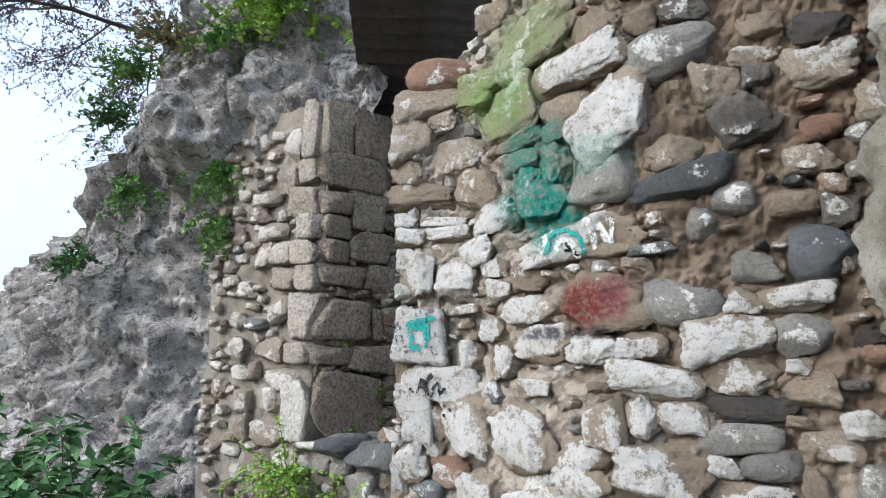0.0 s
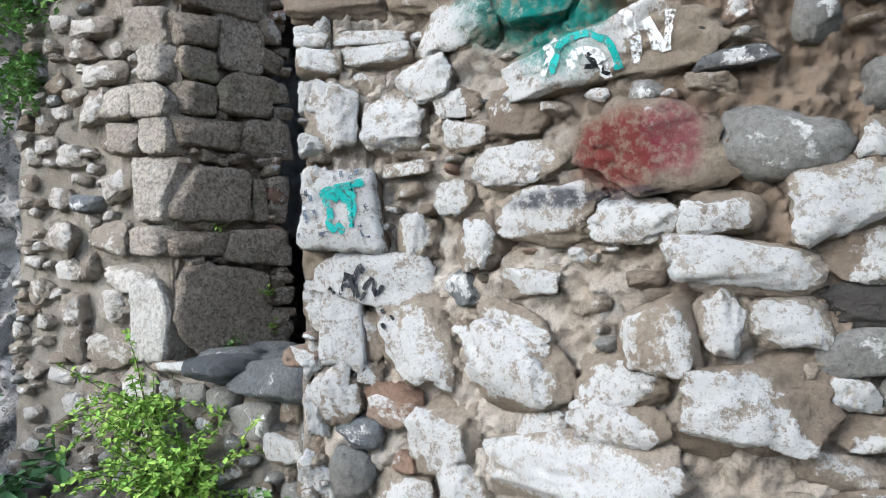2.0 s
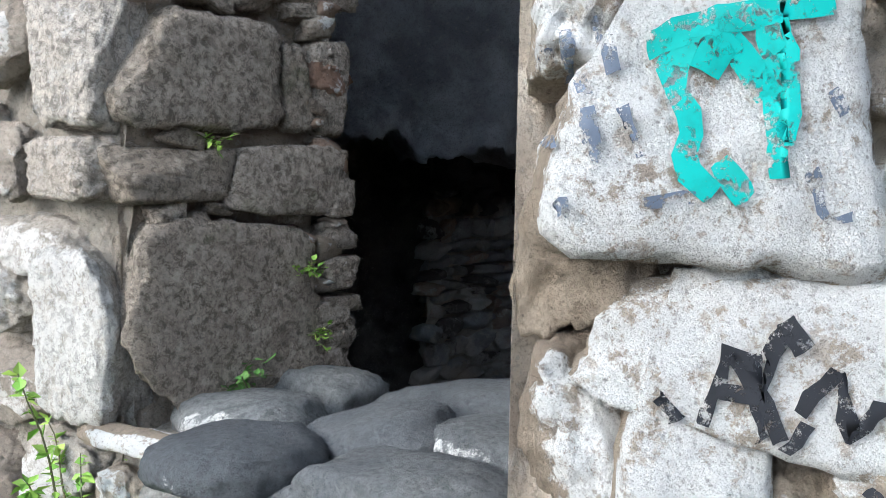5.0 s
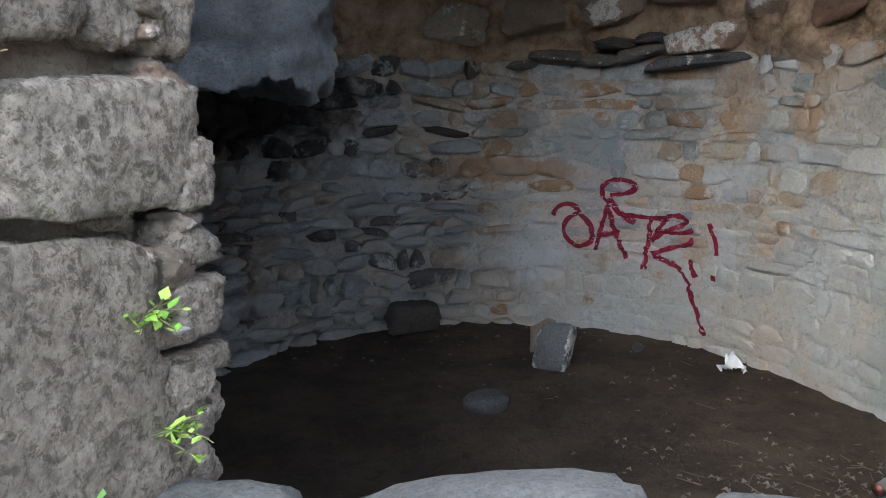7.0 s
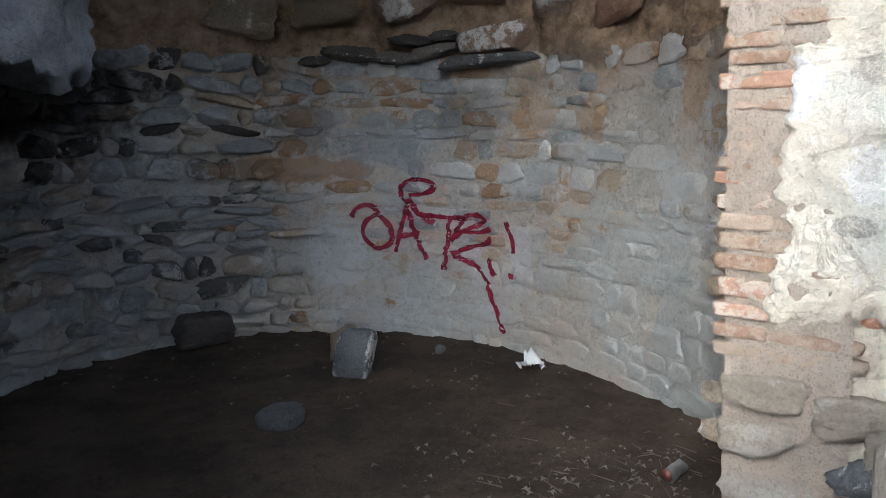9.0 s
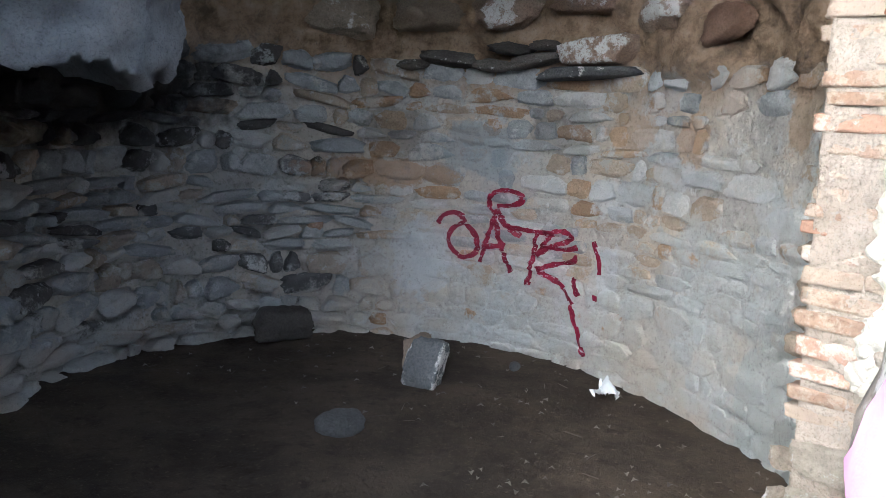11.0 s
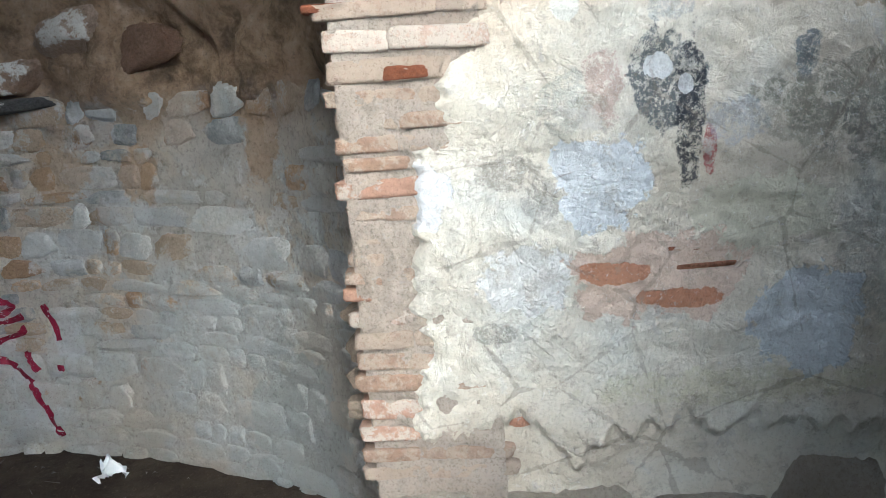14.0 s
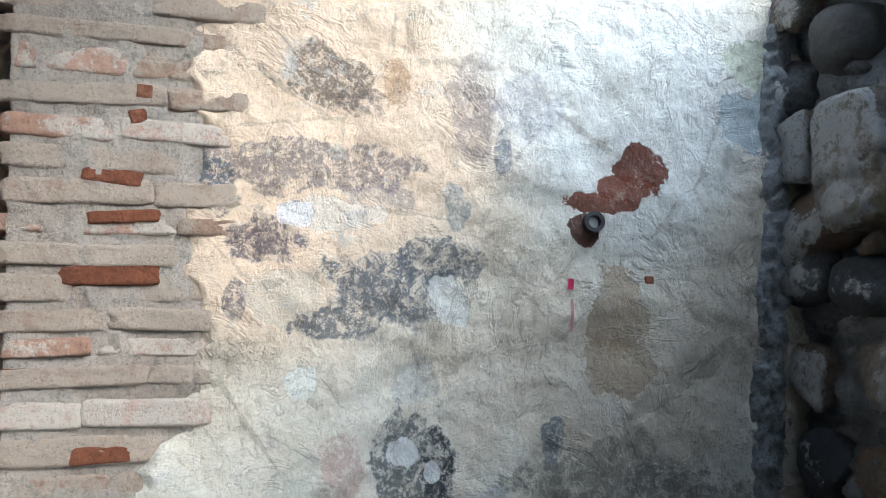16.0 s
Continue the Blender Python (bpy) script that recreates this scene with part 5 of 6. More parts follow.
for a, z, w, h, d in ((-8, 2.2, 0.34, 0.2, 0.2), (12, 2.3, 0.4, 0.22, 0.24), (32, 2.25, 0.44, 0.24, 0.26), (50, 2.2, 0.4, 0.22, 0.24), (68, 2.15, 0.4, 0.26, 0.2), (-24, 2.12, 0.3, 0.18, 0.12)):
    apse_piece("brown_stone", random.choice(RUBBLE), "k" if a < 40 else "t", a, z, w, h, d, 0.02, apse_wall, random.uniform(-8, 8))
apse_piece("brick", COBBLE[1], "k", 72, 1.03, 0.09, 0.07, 0.07, 0.02, apse_wall)


# ---- spray-painted strokes, laid onto the stones ----
deps = bpy.context.evaluated_depsgraph_get()
deps.update()


def cast(start, way):
    hit, place, normal, *_ = scene.ray_cast(deps, start, way, distance=1.2)
    return (place, normal) if hit else (None, None)


def stroke(name, points, width, seat, material, parent, rounds=2):
    """A painted line through seat(u, z) spots, draped over whatever lies there."""
    pts = [Vector((a, b)) for a, b in points]
    for _ in range(rounds):
        pts = [pts[0]] + [q for a, b in zip(pts, pts[1:]) for q in (a.lerp(b, 0.25), a.lerp(b, 0.75))] + [pts[-1]]
    fine = [pts[0]]
    for a, b in zip(pts, pts[1:]):
        k = max(1, int((b - a).length / 0.008))
        fine += [a.lerp(b, i / k) for i in range(1, k + 1)]
    bm = bmesh.new()
    last = None
    for i, p in enumerate(fine):
        way = (fine[min(i + 1, len(fine) - 1)] - fine[max(i - 1, 0)]).normalized()
        side = Vector((-way.y, way.x))
        w = width * (0.5 + 0.16 * noise.noise(Vector((p.x * 30, p.y * 30, width * 99))))
        row = []
        for k in (-1, -0.33, 0.33, 1):
            start, to = seat(*(p + side * w * k))
            place, normal = cast(start, to)
            row.append(bm.verts.new(place + normal * 0.005) if place else None)
        if last:
            for a, b, c, d in zip(last, last[1:], row[1:], row):
                if all((a, b, c, d)) and (a.co - d.co).length < 0.05 and (a.co - b.co).length < 0.05:
                    bm.faces.new((a, b, c, d))
        last = row
    return part(name, bm, material, parent)


def on_apse(u, z):
    a = math.degrees(u / APSE[2])
    p, q = arc(a, APSE[2] - 0.5), arc(a)
    return Vector((p.x, p.y, z)), Vector((q.x - p.x, q.y - p.y, 0)).normalized()


def on_front(u, z):
    p, n, _ = along(FRONT, u)
    return Vector((p.x + n.x * 0.4, p.y + n.y * 0.4, z)), Vector((-n.x, -n.y, 0))


plain_slate = worn("faded_slate_paint", (0.09, 0.11, 0.15), 0.45)
stroke("paint_stroke", [(1.070, 1.077), (1.031, 1.135), (0.965, 1.148), (0.919, 1.12), (0.914, 1.098)], 0.027, on_apse, RED_PAINT, apse_wall, 1)
stroke("paint_stroke", [(0.914, 1.098), (0.980, 1.065), (1.007, 1.006), (0.985, 0.935), (0.919, 0.897), (0.850, 0.919), (0.828, 0.978), (0.855, 1.041), (0.914, 1.091)], 0.027, on_apse, RED_PAINT, apse_wall, 1)
stroke("paint_stroke", [(0.814, 0.881), (0.775, 1.043), (0.748, 1.146)], 0.027, on_apse, RED_PAINT, apse_wall, 1)
stroke("paint_stroke", [(0.748, 1.146), (0.701, 0.998), (0.626, 0.847)], 0.027, on_apse, RED_PAINT, apse_wall, 1)
stroke("paint_stroke", [(0.794, 0.972), (0.672, 0.996)], 0.027, on_apse, RED_PAINT, apse_wall, 1)
stroke("paint_stroke", [(0.740, 1.156), (0.787, 1.203), (0.779, 1.266), (0.701, 1.302), (0.606, 1.283), (0.591, 1.246), (0.652, 1.216), (0.740, 1.204)], 0.027, on_apse, RED_PAINT, apse_wall, 1)
stroke("paint_stroke", [(0.740, 1.188), (0.674, 1.095), (0.591, 1.057)], 0.027, on_apse, RED_PAINT, apse_wall, 1)
stroke("paint_stroke", [(0.674, 1.104), (0.496, 1.087), (0.391, 1.099)], 0.027, on_apse, RED_PAINT, apse_wall, 1)
stroke("paint_stroke", [(0.496, 1.08), (0.508, 0.928), (0.528, 0.799)], 0.027, on_apse, RED_PAINT, apse_wall, 1)
stroke("paint_stroke", [(0.391, 1.099), (0.454, 1.02), (0.489, 0.961)], 0.027, on_apse, RED_PAINT, apse_wall, 1)
stroke("paint_stroke", [(0.489, 0.961), (0.391, 1.03), (0.293, 1.074), (0.271, 1.106), (0.364, 1.119), (0.428, 1.084)], 0.027, on_apse, RED_PAINT, apse_wall, 1)
stroke("paint_stroke", [(0.442, 1.021), (0.320, 1.016), (0.235, 1.047)], 0.027, on_apse, RED_PAINT, apse_wall, 1)
stroke("paint_stroke", [(0.481, 0.892), (0.354, 0.939), (0.235, 0.974), (0.242, 1.016)], 0.027, on_apse, RED_PAINT, apse_wall, 1)
stroke("paint_stroke", [(0.474, 0.88), (0.354, 0.851), (0.266, 0.79), (0.220, 0.67), (0.166, 0.536), (0.144, 0.486)], 0.027, on_apse, RED_PAINT, apse_wall, 1)
stroke("paint_stroke", [(0.254, 0.885), (0.208, 0.797)], 0.027, on_apse, RED_PAINT, apse_wall, 1)
stroke("paint_stroke", [(0.149, 1.09), (0.110, 1.006), (0.100, 0.925)], 0.027, on_apse, RED_PAINT, apse_wall, 1)
stroke("paint_stroke", [(0.112, 0.808), (0.083, 0.805)], 0.027, on_apse, RED_PAINT, apse_wall, 1)
stroke("paint_stroke", [(0.1, 1.418), (0.113, 1.4)], 0.0105, on_front, BLACK_PAINT, front_wall, 1)
stroke("paint_stroke", [(0.129, 1.398), (0.139, 1.437), (0.146, 1.456), (0.159, 1.42), (0.173, 1.392)], 0.0105, on_front, BLACK_PAINT, front_wall, 1)
stroke("paint_stroke", [(0.137, 1.422), (0.164, 1.42)], 0.0105, on_front, BLACK_PAINT, front_wall, 1)
stroke("paint_stroke", [(0.156, 1.449), (0.171, 1.423), (0.184, 1.392)], 0.0105, on_front, BLACK_PAINT, front_wall, 1)
stroke("paint_stroke", [(0.168, 1.417), (0.174, 1.445), (0.185, 1.465)], 0.0105, on_front, BLACK_PAINT, front_wall, 1)
stroke("paint_stroke", [(0.182, 1.472), (0.197, 1.453)], 0.0105, on_front, BLACK_PAINT, front_wall, 1)
stroke("paint_stroke", [(0.193, 1.41), (0.206, 1.428), (0.215, 1.442)], 0.0105, on_front, BLACK_PAINT, front_wall, 1)
stroke("paint_stroke", [(0.218, 1.441), (0.223, 1.416), (0.226, 1.391), (0.254, 1.421)], 0.0105, on_front, BLACK_PAINT, front_wall, 1)
stroke("paint_stroke", [(0.19, 1.386), (0.198, 1.404)], 0.0105, on_front, BLACK_PAINT, front_wall, 1)
stroke("paint_stroke", [(0.08, 1.645), (0.113, 1.658), (0.148, 1.665), (0.199, 1.672)], 0.0165, on_front, TEAL_PAINT, front_wall, 1)
stroke("paint_stroke", [(0.153, 1.662), (0.159, 1.618), (0.165, 1.562)], 0.0165, on_front, TEAL_PAINT, front_wall, 1)
stroke("paint_stroke", [(0.103, 1.651), (0.094, 1.623), (0.11, 1.596), (0.101, 1.569), (0.123, 1.552)], 0.0165, on_front, TEAL_PAINT, front_wall, 1)
stroke("paint_stroke", [(0.12, 1.657), (0.14, 1.636), (0.156, 1.612)], 0.0165, on_front, TEAL_PAINT, front_wall, 1)
stroke("paint_stroke", [(0.167, 1.661), (0.176, 1.619), (0.171, 1.584)], 0.0165, on_front, TEAL_PAINT, front_wall, 1)
stroke("paint_stroke", [(0.126, 1.572), (0.142, 1.549)], 0.0165, on_front, TEAL_PAINT, front_wall, 1)
stroke("paint_stroke", [(0.128, 1.653), (0.114, 1.628)], 0.0165, on_front, TEAL_PAINT, front_wall, 1)
stroke("paint_stroke", [(0.02, 1.653), (0.023, 1.626)], 0.0075, on_front, plain_slate, front_wall, 1)
stroke("paint_stroke", [(0.031, 1.663), (0.043, 1.613)], 0.0075, on_front, plain_slate, front_wall, 1)
stroke("paint_stroke", [(0.051, 1.673), (0.06, 1.628)], 0.0075, on_front, plain_slate, front_wall, 1)
stroke("paint_stroke", [(0.066, 1.604), (0.078, 1.575)], 0.0075, on_front, plain_slate, front_wall, 1)
stroke("paint_stroke", [(0.044, 1.604), (0.051, 1.569)], 0.0075, on_front, plain_slate, front_wall, 1)
stroke("paint_stroke", [(0.2, 1.617), (0.209, 1.603)], 0.0075, on_front, plain_slate, front_wall, 1)
stroke("paint_stroke", [(0.19, 1.57), (0.2, 1.536), (0.217, 1.54)], 0.0075, on_front, plain_slate, front_wall, 1)
stroke("paint_stroke", [(0.081, 1.547), (0.112, 1.551)], 0.0075, on_front, plain_slate, front_wall, 1)
stroke("paint_stroke", [(0.117, 1.694), (0.12, 1.675)], 0.0075, on_front, plain_slate, front_wall, 1)
stroke("paint_stroke", [(0.134, 1.698), (0.136, 1.683)], 0.0075, on_front, plain_slate, front_wall, 1)
stroke("paint_stroke", [(0.161, 1.702), (0.156, 1.68)], 0.0075, on_front, plain_slate, front_wall, 1)
stroke("paint_stroke", [(0.182, 1.702), (0.179, 1.686)], 0.0075, on_front, plain_slate, front_wall, 1)
stroke("paint_stroke", [(0.024, 1.588), (0.026, 1.58)], 0.0075, on_front, plain_slate, front_wall, 1)
stroke("paint_stroke", [(0.029, 1.547), (0.032, 1.538)], 0.0075, on_front, plain_slate, front_wall, 1)
stroke("paint_stroke", [(0.77, 1.852), (0.776, 1.908), (0.829, 1.925), (0.888, 1.903), (0.9, 1.847)], 0.014, on_front, TEAL_PAINT, front_wall)
stroke("paint_stroke", [(0.729, 1.943), (0.769, 1.899), (0.744, 1.855)], 0.018, on_front, WHITE_PAINT, front_wall)
stroke("paint_stroke", [(0.802, 1.849), (0.815, 1.894), (0.865, 1.884), (0.873, 1.832)], 0.018, on_front, WHITE_PAINT, front_wall)
stroke("paint_stroke", [(0.922, 1.953), (0.94, 1.896), (0.927, 1.853)], 0.018, on_front, WHITE_PAINT, front_wall)
stroke("paint_stroke", [(0.958, 1.93), (0.989, 1.855), (1.006, 1.941)], 0.018, on_front, WHITE_PAINT, front_wall)
stroke("paint_stroke", [(0.844, 1.883), (0.859, 1.859), (0.877, 1.839)], 0.01, on_front, BLACK_PAINT, front_wall)
stroke("paint_stroke", [(0.83, 1.858), (0.859, 1.859)], 0.01, on_front, BLACK_PAINT, front_wall)
def on_reveal(u, z):
    p, n, _ = along(RIGHT_JAMB, u)
    return Vector((p.x + n.x * 0.3, p.y + n.y * 0.3, z)), Vector((-n.x, -n.y, 0))


stroke("paint_stroke", [(0.05, 1.48), (0.09, 1.55), (0.16, 1.60), (0.22, 1.52), (0.2, 1.44)], 0.04, on_reveal, PINK_PAINT, right_side)
stroke("paint_stroke", [(0.1, 1.40), (0.16, 1.36), (0.24, 1.40)], 0.05, on_reveal, PINK_PAINT, right_side)
def on_mural(y, z):
    return Vector((mural_x(y, z) - 0.3, y, z)), Vector((1, 0, 0))


stroke("paint_mark", [(3.392, 2.223 + 0.012), (3.392 + 0.002, 2.223 - 0.01)], 0.012, on_mural, plain("pink_red_paint", (0.5, 0.03, 0.1), 0.6), mural_wall, 1)
stroke("paint_mark", [(3.392, 2.223 - 0.03), (3.396, 2.131)], 0.005, on_mural, plain("faded_pink_paint", (0.55, 0.28, 0.28), 0.7), mural_wall, 1)
for u, z in ((0.252, 1.355), (0.28, 1.342), (0.257, 1.322)):
    stroke("paint_dot", [(u - 0.003, z), (u, z + 0.004), (u + 0.003, z), (u, z - 0.004)], 0.012, on_front, BLACK_PAINT, front_wall, 2)

# ---- stones and litter on the ground and the floor ----
def boulder(name, label, place, size, turn, shape, kind, category="stone"):
    ob = new(name, dressed(shape, kind))
    ob.matrix_world = pose(*place, *turn) @ Matrix.Diagonal((*size, 1))
    return tagged(ob, label, category)


boulder("stone_block", "pale weathered stone block leaning by the apse wall", (2.06, 6.42, 0.49), (0.17, 0.17, 0.27), (8, 14, 38), HEWN[2], "b")
boulder("stone_block", "small brown stone behind the leaning block", (2.18, 6.66, 0.48), (0.16, 0.14, 0.2), (0, 5, 10), RUBBLE[1], "t")
boulder("floor_stone", "dark rounded stone lying on the earth floor", (1.42, 6.08, 0.43), (0.22, 0.16, 0.1), (0, 0, 20), COBBLE[4], "D")
boulder("step_slab", "large flat grey stone slab below the sill", (-0.86, 3.66, 0.62), (0.62, 0.34, 0.20), (2, -3, -32), BLOCK[1], "G")
boulder("step_slab", "flat mossy grey stone slab below the sill", (-0.46, 3.46, 0.60), (0.42, 0.28, 0.16), (-2, 3, -40), BLOCK[4], "g")
boulder("ground_stone", "rough grey boulder at the foot of the rock face", (-1.5, 4.05, 0.62), (0.36, 0.3, 0.24), (5, 0, 30), RUBBLE[5], "g")
boulder("ground_stone", "grey boulder among nettles", (-1.15, 3.85, 0.56), (0.26, 0.24, 0.2), (0, 8, 70), RUBBLE[3], "g")
boulder("floor_stone", "pale flat stone chip on the dark floor", (0.16, 5.92, 0.41), (0.09, 0.07, 0.03), (0, 0, 40), RUBBLE[6], "w")

boulder("floor_stone", "small black lump at the foot of the apse wall", (2.62, 6.40, 0.43), (0.06, 0.05, 0.05), (0, 0, 10), COBBLE[3], "D")
boulder("brown_block", "dark brown stone at the foot of the apse wall", (1.78, 7.33, 0.50), (0.30, 0.16, 0.17), (0, 3, -8), HEWN[1], "d")
tissue = bmesh.new()
bmesh.ops.create_grid(tissue, x_segments=12, y_segments=12, size=0.06)
for v in tissue.verts:
    v.co.z = 0.13 * abs(noise.noise(v.co * 17)) + 0.05 * abs(noise.noise(v.co * 45))
    v.co.x *= 0.8 + 0.9 * noise.noise(v.co * 14)
    v.co.y *= 0.75 + 0.9 * noise.noise(v.co * 11 + Vector((3, 1, 2)))
ob = part("tissue", tissue, PAPER)
ob.matrix_world = pose(2.68, 5.84, 0.44, 0, 0, 35)
tagged(ob, "crumpled white tissue on the earth floor", "tissue")


can = thing("crushed_can", "small crushed metal drink can lying on the earth floor", "can", (2.05, 4.72, 0.445))
bm = bmesh.new()
bmesh.ops.create_cone(bm, cap_ends=False, segments=18, radius1=0.03, radius2=0.03, depth=0.1)
bmesh.ops.subdivide_edges(bm, edges=[e for e in bm.edges if abs(e.verts[0].co.z - e.verts[1].co.z) > 0.05], cuts=6)
for v in bm.verts:
    v.co.x *= 0.62 + 0.5 * abs(noise.noise(v.co * 28))
    v.co.y *= 0.85 + 0.3 * noise.noise(v.co * 33)
for v in bm.verts:
    v.co = Matrix.Rotation(radians(84), 3, "Y") @ v.co
part("can_body", bm, plain("dented_tin", (0.55, 0.56, 0.58), 0.3, 0.9), can, "dented silver tin")
for end in (-1, 1):
    bm = bmesh.new()
    bmesh.ops.create_cone(bm, cap_ends=True, segments=16, radius1=0.022, radius2=0.02, depth=0.006, matrix=Matrix.Translation((0.048 * end, 0, 0)) @ Matrix.Rotation(radians(84), 4, "Y"))
    part("can_end", bm, plain("worn_red_lacquer", (0.16, 0.07, 0.06), 0.4, 0.3), can)


def scatter(name, label, count, make, material, category):
    bm = bmesh.new()
    r = random.Random(count)
    for _ in range(count):
        a, d = r.uniform(-85, 120), 1.35 * math.sqrt(r.random())
        x, y = APSE[0] + d * math.cos(radians(a)), APSE[1] + d * math.sin(radians(a))
        if r.random() < 0.65:
            x, y = r.gauss(1.85, 0.3), r.gauss(4.9, 0.24)
        if y < 4.45 and x > 1.5:
            continue
        make(bm, r, floor_place((x + 1.6) / 4.9, (y - 2.3) / 5.9))
    ob = part(name, bm, material)
    return tagged(ob, label, category, kind="stuff")


def twig(bm, r, p):
    a, ln, w = r.uniform(0, math.pi), r.uniform(0.02, 0.09), r.uniform(0.0012, 0.003)
    d = Vector((math.cos(a), math.sin(a), r.uniform(-0.1, 0.2))) * ln
    s = Vector((-math.sin(a), math.cos(a), 0)) * w
    up = Vector((0, 0, w))
    v = [bm.verts.new(p + o) for o in (s, up * 2, -s, d + s * 0.4, d + up, d - s * 0.4)]
    for f in ((0, 1, 4, 3), (1, 2, 5, 4), (2, 0, 3, 5)):
        bm.faces.new([v[i] for i in f])


def dead_leaf(bm, r, p):
    a, w = r.uniform(0, 6.3), r.uniform(0.004, 0.012)
    d, s = Vector((math.cos(a), math.sin(a), 0)) * w * 1.5, Vector((-math.sin(a), math.cos(a), 0)) * w
    mid = p + Vector((0, 0, 0.006))
    v = [bm.verts.new(q) for q in (p - d, mid - s + Vector((0, 0, w * 0.7)), p + d, mid + s + Vector((0, 0, w * 0.5)), mid)]
    for f in ((0, 1, 4), (1, 2, 4), (2, 3, 4), (3, 0, 4)):
        bm.faces.new([v[i] for i in f])


scatter("twigs", "dry broken twigs scattered over the earth floor", 110, twig, leaf_material("grey_twig", (0.05, 0.042, 0.035), (0.13, 0.11, 0.09)), "twigs")
scatter("dead_leaves", "dead leaves and crumbs on the earth floor", 260, dead_leaf, leaf_material("dead_leaf", (0.06, 0.054, 0.048), (0.22, 0.2, 0.17)), "leaves")


# ---- plants ----
def leaf(bm, p, way, up, ln, wd):
    side = way.cross(up)
    side = side.normalized() if side.length > 1e-4 else Vector((1, 0, 0))
    nrm = side.cross(way)
    v = [bm.verts.new(q) for q in (p, p + way * ln * 0.45 + side * wd, p + way * ln - nrm * ln * 0.2, p + way * ln * 0.45 - side * wd, p + way * ln * 0.5 - nrm * wd * 0.35)]
    for f in ((0, 1, 4), (1, 2, 4), (2, 3, 4), (3, 0, 4)):
        bm.faces.new([v[i] for i in f])


def tube(bm, pts, r0, r1, seg=5):
    last = None
    for i, p in enumerate(pts):
        way = (pts[min(i + 1, len(pts) - 1)] - pts[max(i - 1, 0)]).normalized()
        a = way.orthogonal().normalized()
        b = way.cross(a)
        r = r0 + (r1 - r0) * i / (len(pts) - 1)
        ring = [bm.verts.new(p + (a * math.cos(k * 2 * math.pi / seg) + b * math.sin(k * 2 * math.pi / seg)) * r) for k in range(seg)]
        if last:
            for k in range(seg):
                bm.faces.new((last[k - 1], last[k], ring[k], ring[k - 1]))
        last = ring


def bush(name, label, place, out, size, stems, leaves, ln, material, droop=0.3, seed=1, category="plant"):
    """A plant of thin stems with small leaves all along them."""
    r = random.Random(seed)
    root = thing(name, label, category, place)
    sb, lb = bmesh.new(), bmesh.new()
    out = Vector(out).normalized()
    for _ in range(stems):
        way = (out + Vector((r.gauss(0, 0.5), r.gauss(0, 0.5), r.gauss(0, 0.45)))).normalized()
        length = size * r.uniform(0.5, 1.1)
        p = Vector((r.gauss(0, 0.12), r.gauss(0, 0.12), r.gauss(0, 0.06))) * size
        pts = [p.copy()]
        for k in range(6):
            way = (way + Vector((r.gauss(0, 0.14), r.gauss(0, 0.14), r.gauss(0, 0.1) - droop * 0.22))).normalized()
            p = p + way * length / 6
            pts.append(p.copy())
        tube(sb, pts, 0.006 * size + 0.001, 0.001, 4)
        for _ in range(leaves):
            k = r.uniform(0.8, 5.99)
            i = int(k)
            q = pts[i].lerp(pts[i + 1], k - i)
            d = Vector((r.gauss(0, 1), r.gauss(0, 1), r.gauss(0.25, 0.6))).normalized()
            s = ln * r.uniform(0.5, 1.2)
            leaf(lb, q, d, Vector((r.gauss(0, 0.4), r.gauss(0, 0.4), 1)), s, s * 0.36)
    part("stem", sb, STEM, root)["kind"] = "stuff"
    part("foliage", lb, material, root, smooth=False)["kind"] = "stuff"
    return root


bush("nettle_clump", "dark green nettles at the foot of the rock face", (-1.75, 4.1, 0.5), (0.1, -0.3, 1), 0.72, 40, 36, 0.09, LEAF_DARK, 0.2, 1)
bush("nettle_clump", "dark green nettles at the foot of the rock face", (-2.15, 4.15, 0.5), (0.0, -0.3, 1), 0.74, 40, 36, 0.095, LEAF_DARK, 0.2, 2)
bush("nettle_clump", "dark green nettles beside the pier", (-1.38, 3.98, 0.5), (0.1, -0.4, 1), 0.56, 34, 34, 0.08, LEAF_DARK, 0.3, 3)
bush("weed_clump", "fresh yellow-green weeds growing below the sill", (-0.55, 3.80, 0.78), (-0.2, -0.7, 0.6), 0.36, 80, 60, 0.024, LEAF_FRESH, 0.5, 4)
bush("weed_clump", "fresh green weeds rooted at the pier foot", (-0.70, 3.92, 1.0), (-0.2, -0.6, 0.4), 0.28, 40, 40, 0.024, LEAF_FRESH, 0.9, 5)
bush("weed_clump", "green weeds at the foot of the sill wall", (-0.24, 3.42, 0.58), (-0.1, -0.6, 0.7), 0.34, 56, 44, 0.032, LEAF_IVY, 0.5, 6)
bush("weed_clump", "green weeds at the foot of the rubble wall", (0.1, 2.98, 0.62), (-0.4, -0.5, 0.6), 0.2, 18, 26, 0.024, LEAF_IVY, 0.5, 7)
bush("sill_weed", "small green weed on the sill by the pier", (-0.46, 4.08, 1.19), (0, -0.2, 1), 0.10, 12, 12, 0.022, LEAF_IVY, 0.5, 8)
bush("sill_weed", "tiny clover in a joint of the reveal", (-0.34, 4.17, 1.40), (0.5, -0.5, 0.3), 0.05, 7, 6, 0.016, LEAF_FRESH, 0.5, 9)
bush("sill_weed", "tiny clover at the bottom of the reveal", (-0.32, 4.17, 1.27), (0.5, -0.5, 0.3), 0.05, 7, 6, 0.016, LEAF_FRESH, 0.5, 10)
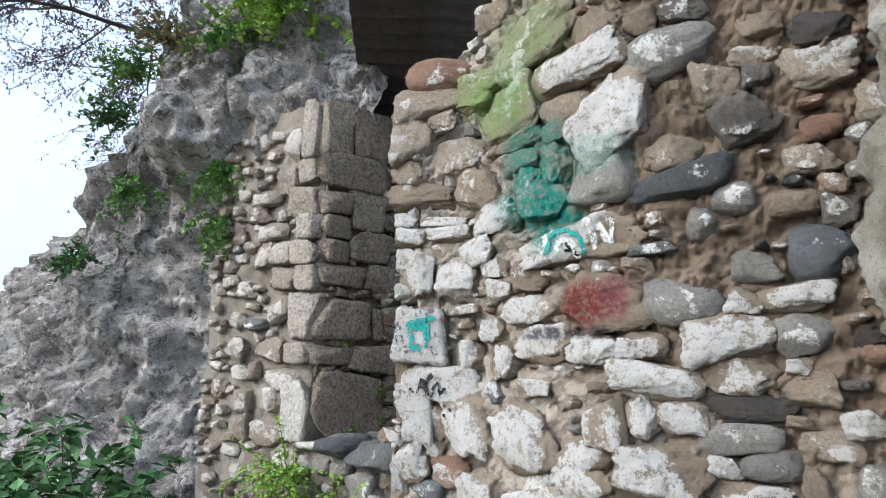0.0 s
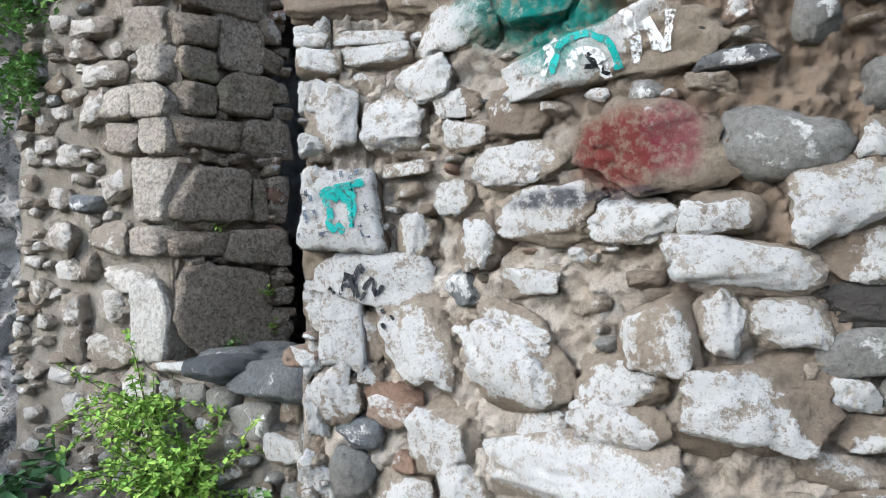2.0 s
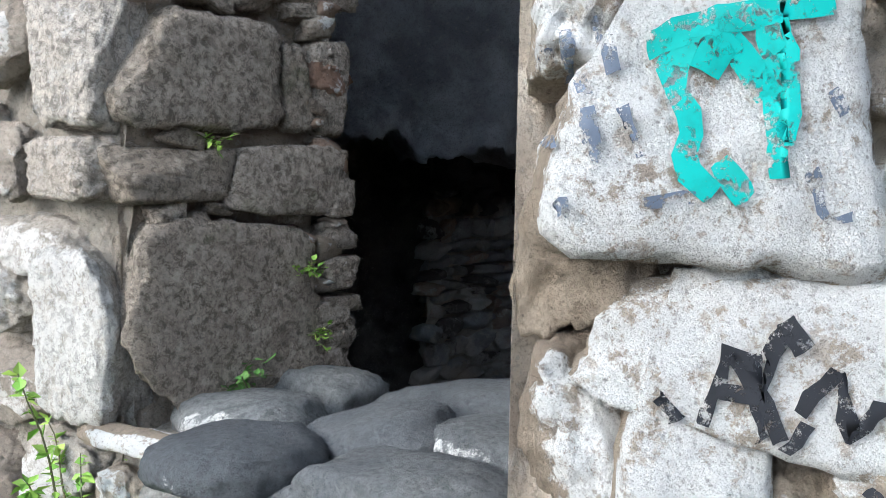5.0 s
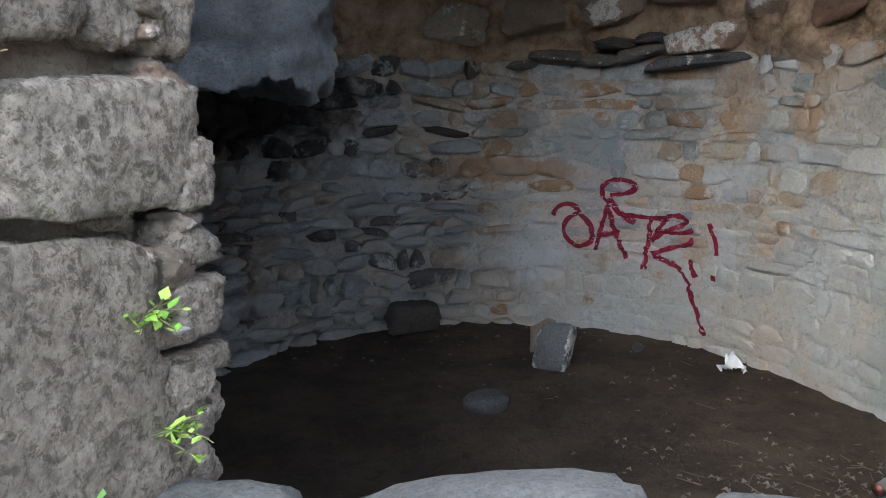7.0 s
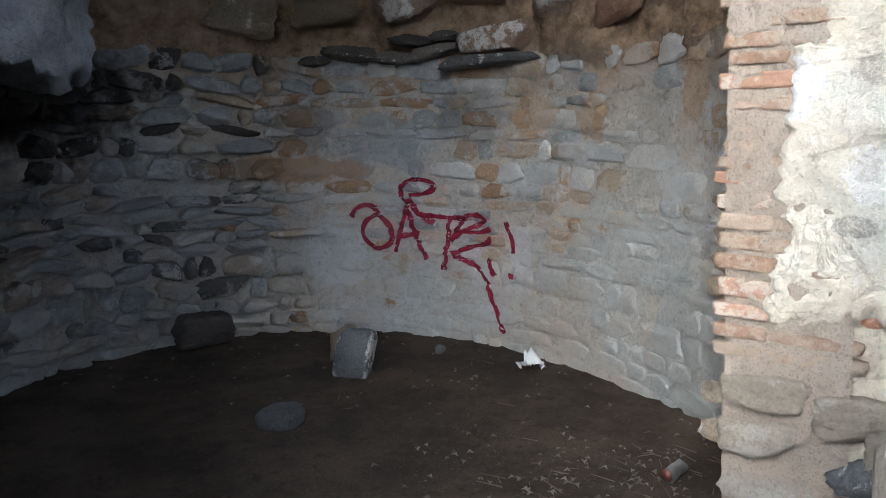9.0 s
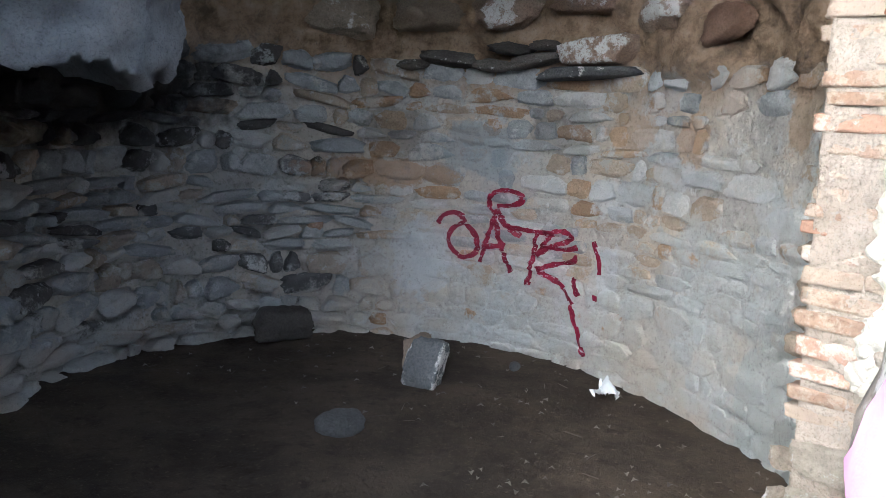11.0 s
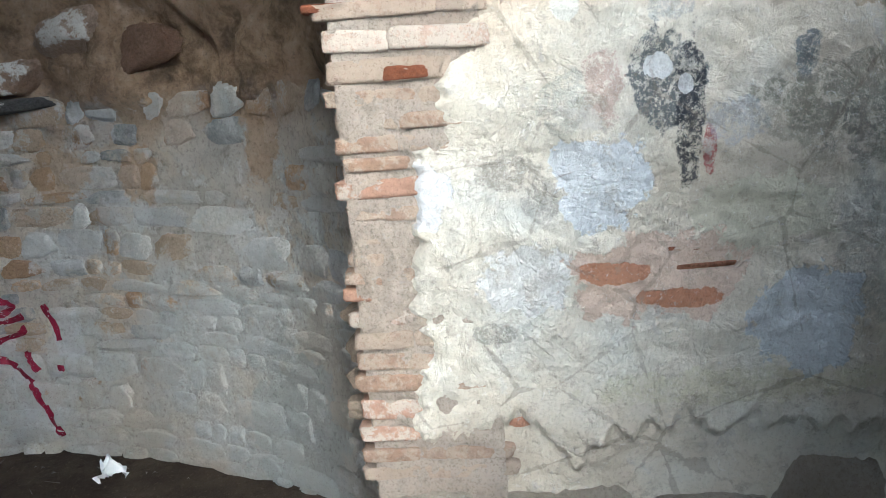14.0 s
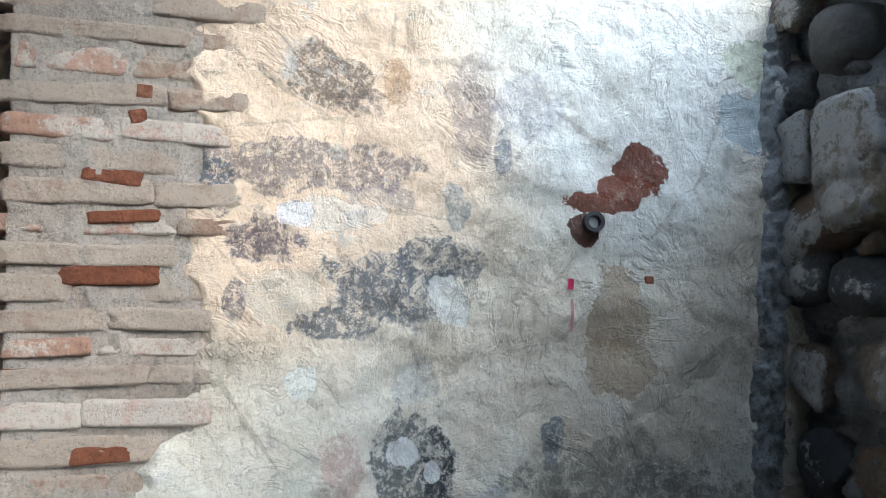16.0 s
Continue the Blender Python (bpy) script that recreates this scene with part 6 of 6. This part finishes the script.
bush("sill_weed", "tiny fern in a joint between blocks", (-0.49, 4.07, 1.625), (-0.2, -0.8, 0.3), 0.05, 6, 6, 0.016, LEAF_FRESH, 0.5, 11)
bush("ivy_tuft", "ivy tuft hanging from a crack in the rock", (-1.30, 4.5, 2.62), (0.1, -0.8, -0.1), 0.34, 30, 36, 0.036, LEAF_IVY, 1.3, 12)
bush("ivy_tuft", "ivy tuft hanging from a crack in the rock", (-1.28, 4.48, 2.32), (0.0, -0.8, -0.2), 0.3, 24, 32, 0.036, LEAF_IVY, 1.3, 13)
bush("ivy_tuft", "dark plant tuft in the rock face", (-1.84, 4.62, 2.5), (0.1, -0.8, 0.0), 0.3, 26, 30, 0.034, LEAF_IVY, 1.1, 14)
bush("ivy_tuft", "dark plant tuft on the rock edge", (-2.25, 4.92, 2.1), (-0.2, -0.7, 0.3), 0.3, 26, 30, 0.032, LEAF_DARK, 0.6, 15)
bush("ivy_tuft", "dark leafy tuft on the rock edge", (-2.0, 4.75, 2.95), (-0.6, -0.6, 0.3), 0.32, 26, 30, 0.034, LEAF_DARK, 0.5, 17)
bush("leafy_shrub", "bright yellow-green shrub on top of the rock", (-1.05, 4.42, 3.5), (0.1, -0.8, 0.3), 0.55, 40, 50, 0.042, LEAF_FRESH, 1.0, 18, "shrub")
bush("leafy_shrub", "bright yellow-green shrub on top of the rock", (-0.95, 4.36, 3.7), (0.0, -0.7, 0.4), 0.5, 34, 46, 0.042, LEAF_FRESH, 1.0, 19, "shrub")
bush("leafy_shrub", "green shrub on top of the rock", (-1.3, 4.5, 3.4), (-0.1, -0.8, 0.2), 0.4, 30, 40, 0.036, LEAF_IVY, 1.0, 20, "shrub")
bush("grass_tuft", "dry straw grass on the rock slope", (-1.7, 4.62, 3.38), (-0.2, -0.6, 0.7), 0.42, 60, 5, 0.05, DRY_GRASS, 0.9, 21, "grass")
bush("grass_tuft", "dry straw grass on the rock slope", (-1.45, 4.55, 3.25), (0, -0.6, 0.6), 0.4, 60, 5, 0.05, DRY_GRASS, 0.9, 22, "grass")
bush("grass_tuft", "dry grass and leaves on the rock slope", (-1.9, 4.7, 3.2), (-0.3, -0.5, 0.7), 0.36, 50, 12, 0.04, LEAF_IVY, 0.8, 23, "grass")

# bare spring tree above the slope
tree = thing("tree", "bare tree with dark twigs and purple buds above the rock", "tree", (-1.9, 7.2, 3.5))
rt2 = random.Random(4)
trunk, twigs, buds = bmesh.new(), bmesh.new(), bmesh.new()


def grow(p, way, length, r, depth):
    pts = [p.copy()]
    n = 7
    for _ in range(n):
        way = (way + Vector((rt2.gauss(0, 0.13), rt2.gauss(0, 0.13), rt2.gauss(0, 0.1)))).normalized()
        p = p + way * length / n
        pts.append(p.copy())
    tube(trunk if depth < 2 else twigs, pts, r, r * 0.45, 6 if depth < 2 else 4)
    if depth >= 2:
        for _ in range(9):
            k = rt2.uniform(1, n - 0.01)
            i = int(k)
            d = Vector((rt2.gauss(0, 1), rt2.gauss(0, 1), rt2.gauss(0, 1))).normalized()
            leaf(buds, pts[i].lerp(pts[i + 1], k - i), d, Vector((0, 0, 1)), rt2.uniform(0.02, 0.04), 0.008)
    if depth < 4:
        for i in range(2, n + 1):
            for _ in range(2 if depth else 1):
                side = Vector((rt2.gauss(0, 1), rt2.gauss(0, 1), rt2.gauss(0, 0.8))).normalized()
                grow(pts[i], (way * 0.7 + side * 0.8).normalized(), length * rt2.uniform(0.35, 0.6), r * 0.38, depth + 1)


tube(trunk, [Vector((0, 0, 0)), Vector((0.05, 0.02, 0.8)), Vector((0.0, 0.0, 1.6)), Vector((0.1, -0.05, 2.6))], 0.10, 0.05, 8)
for z, w in ((0.9, (-0.9, -0.35, 0.1)), (1.3, (-0.8, -0.5, 0.15)), (1.8, (-0.9, -0.2, 0.2)), (2.3, (-0.6, -0.6, 0.3))):
    grow(Vector((0.02, 0, z)), Vector(w).normalized(), 2.3, 0.028, 1)
part("trunk", trunk, BARK, tree)
part("twig", twigs, BARK, tree)["kind"] = "stuff"
part("bud", buds, BUD, tree, smooth=False)["kind"] = "stuff"
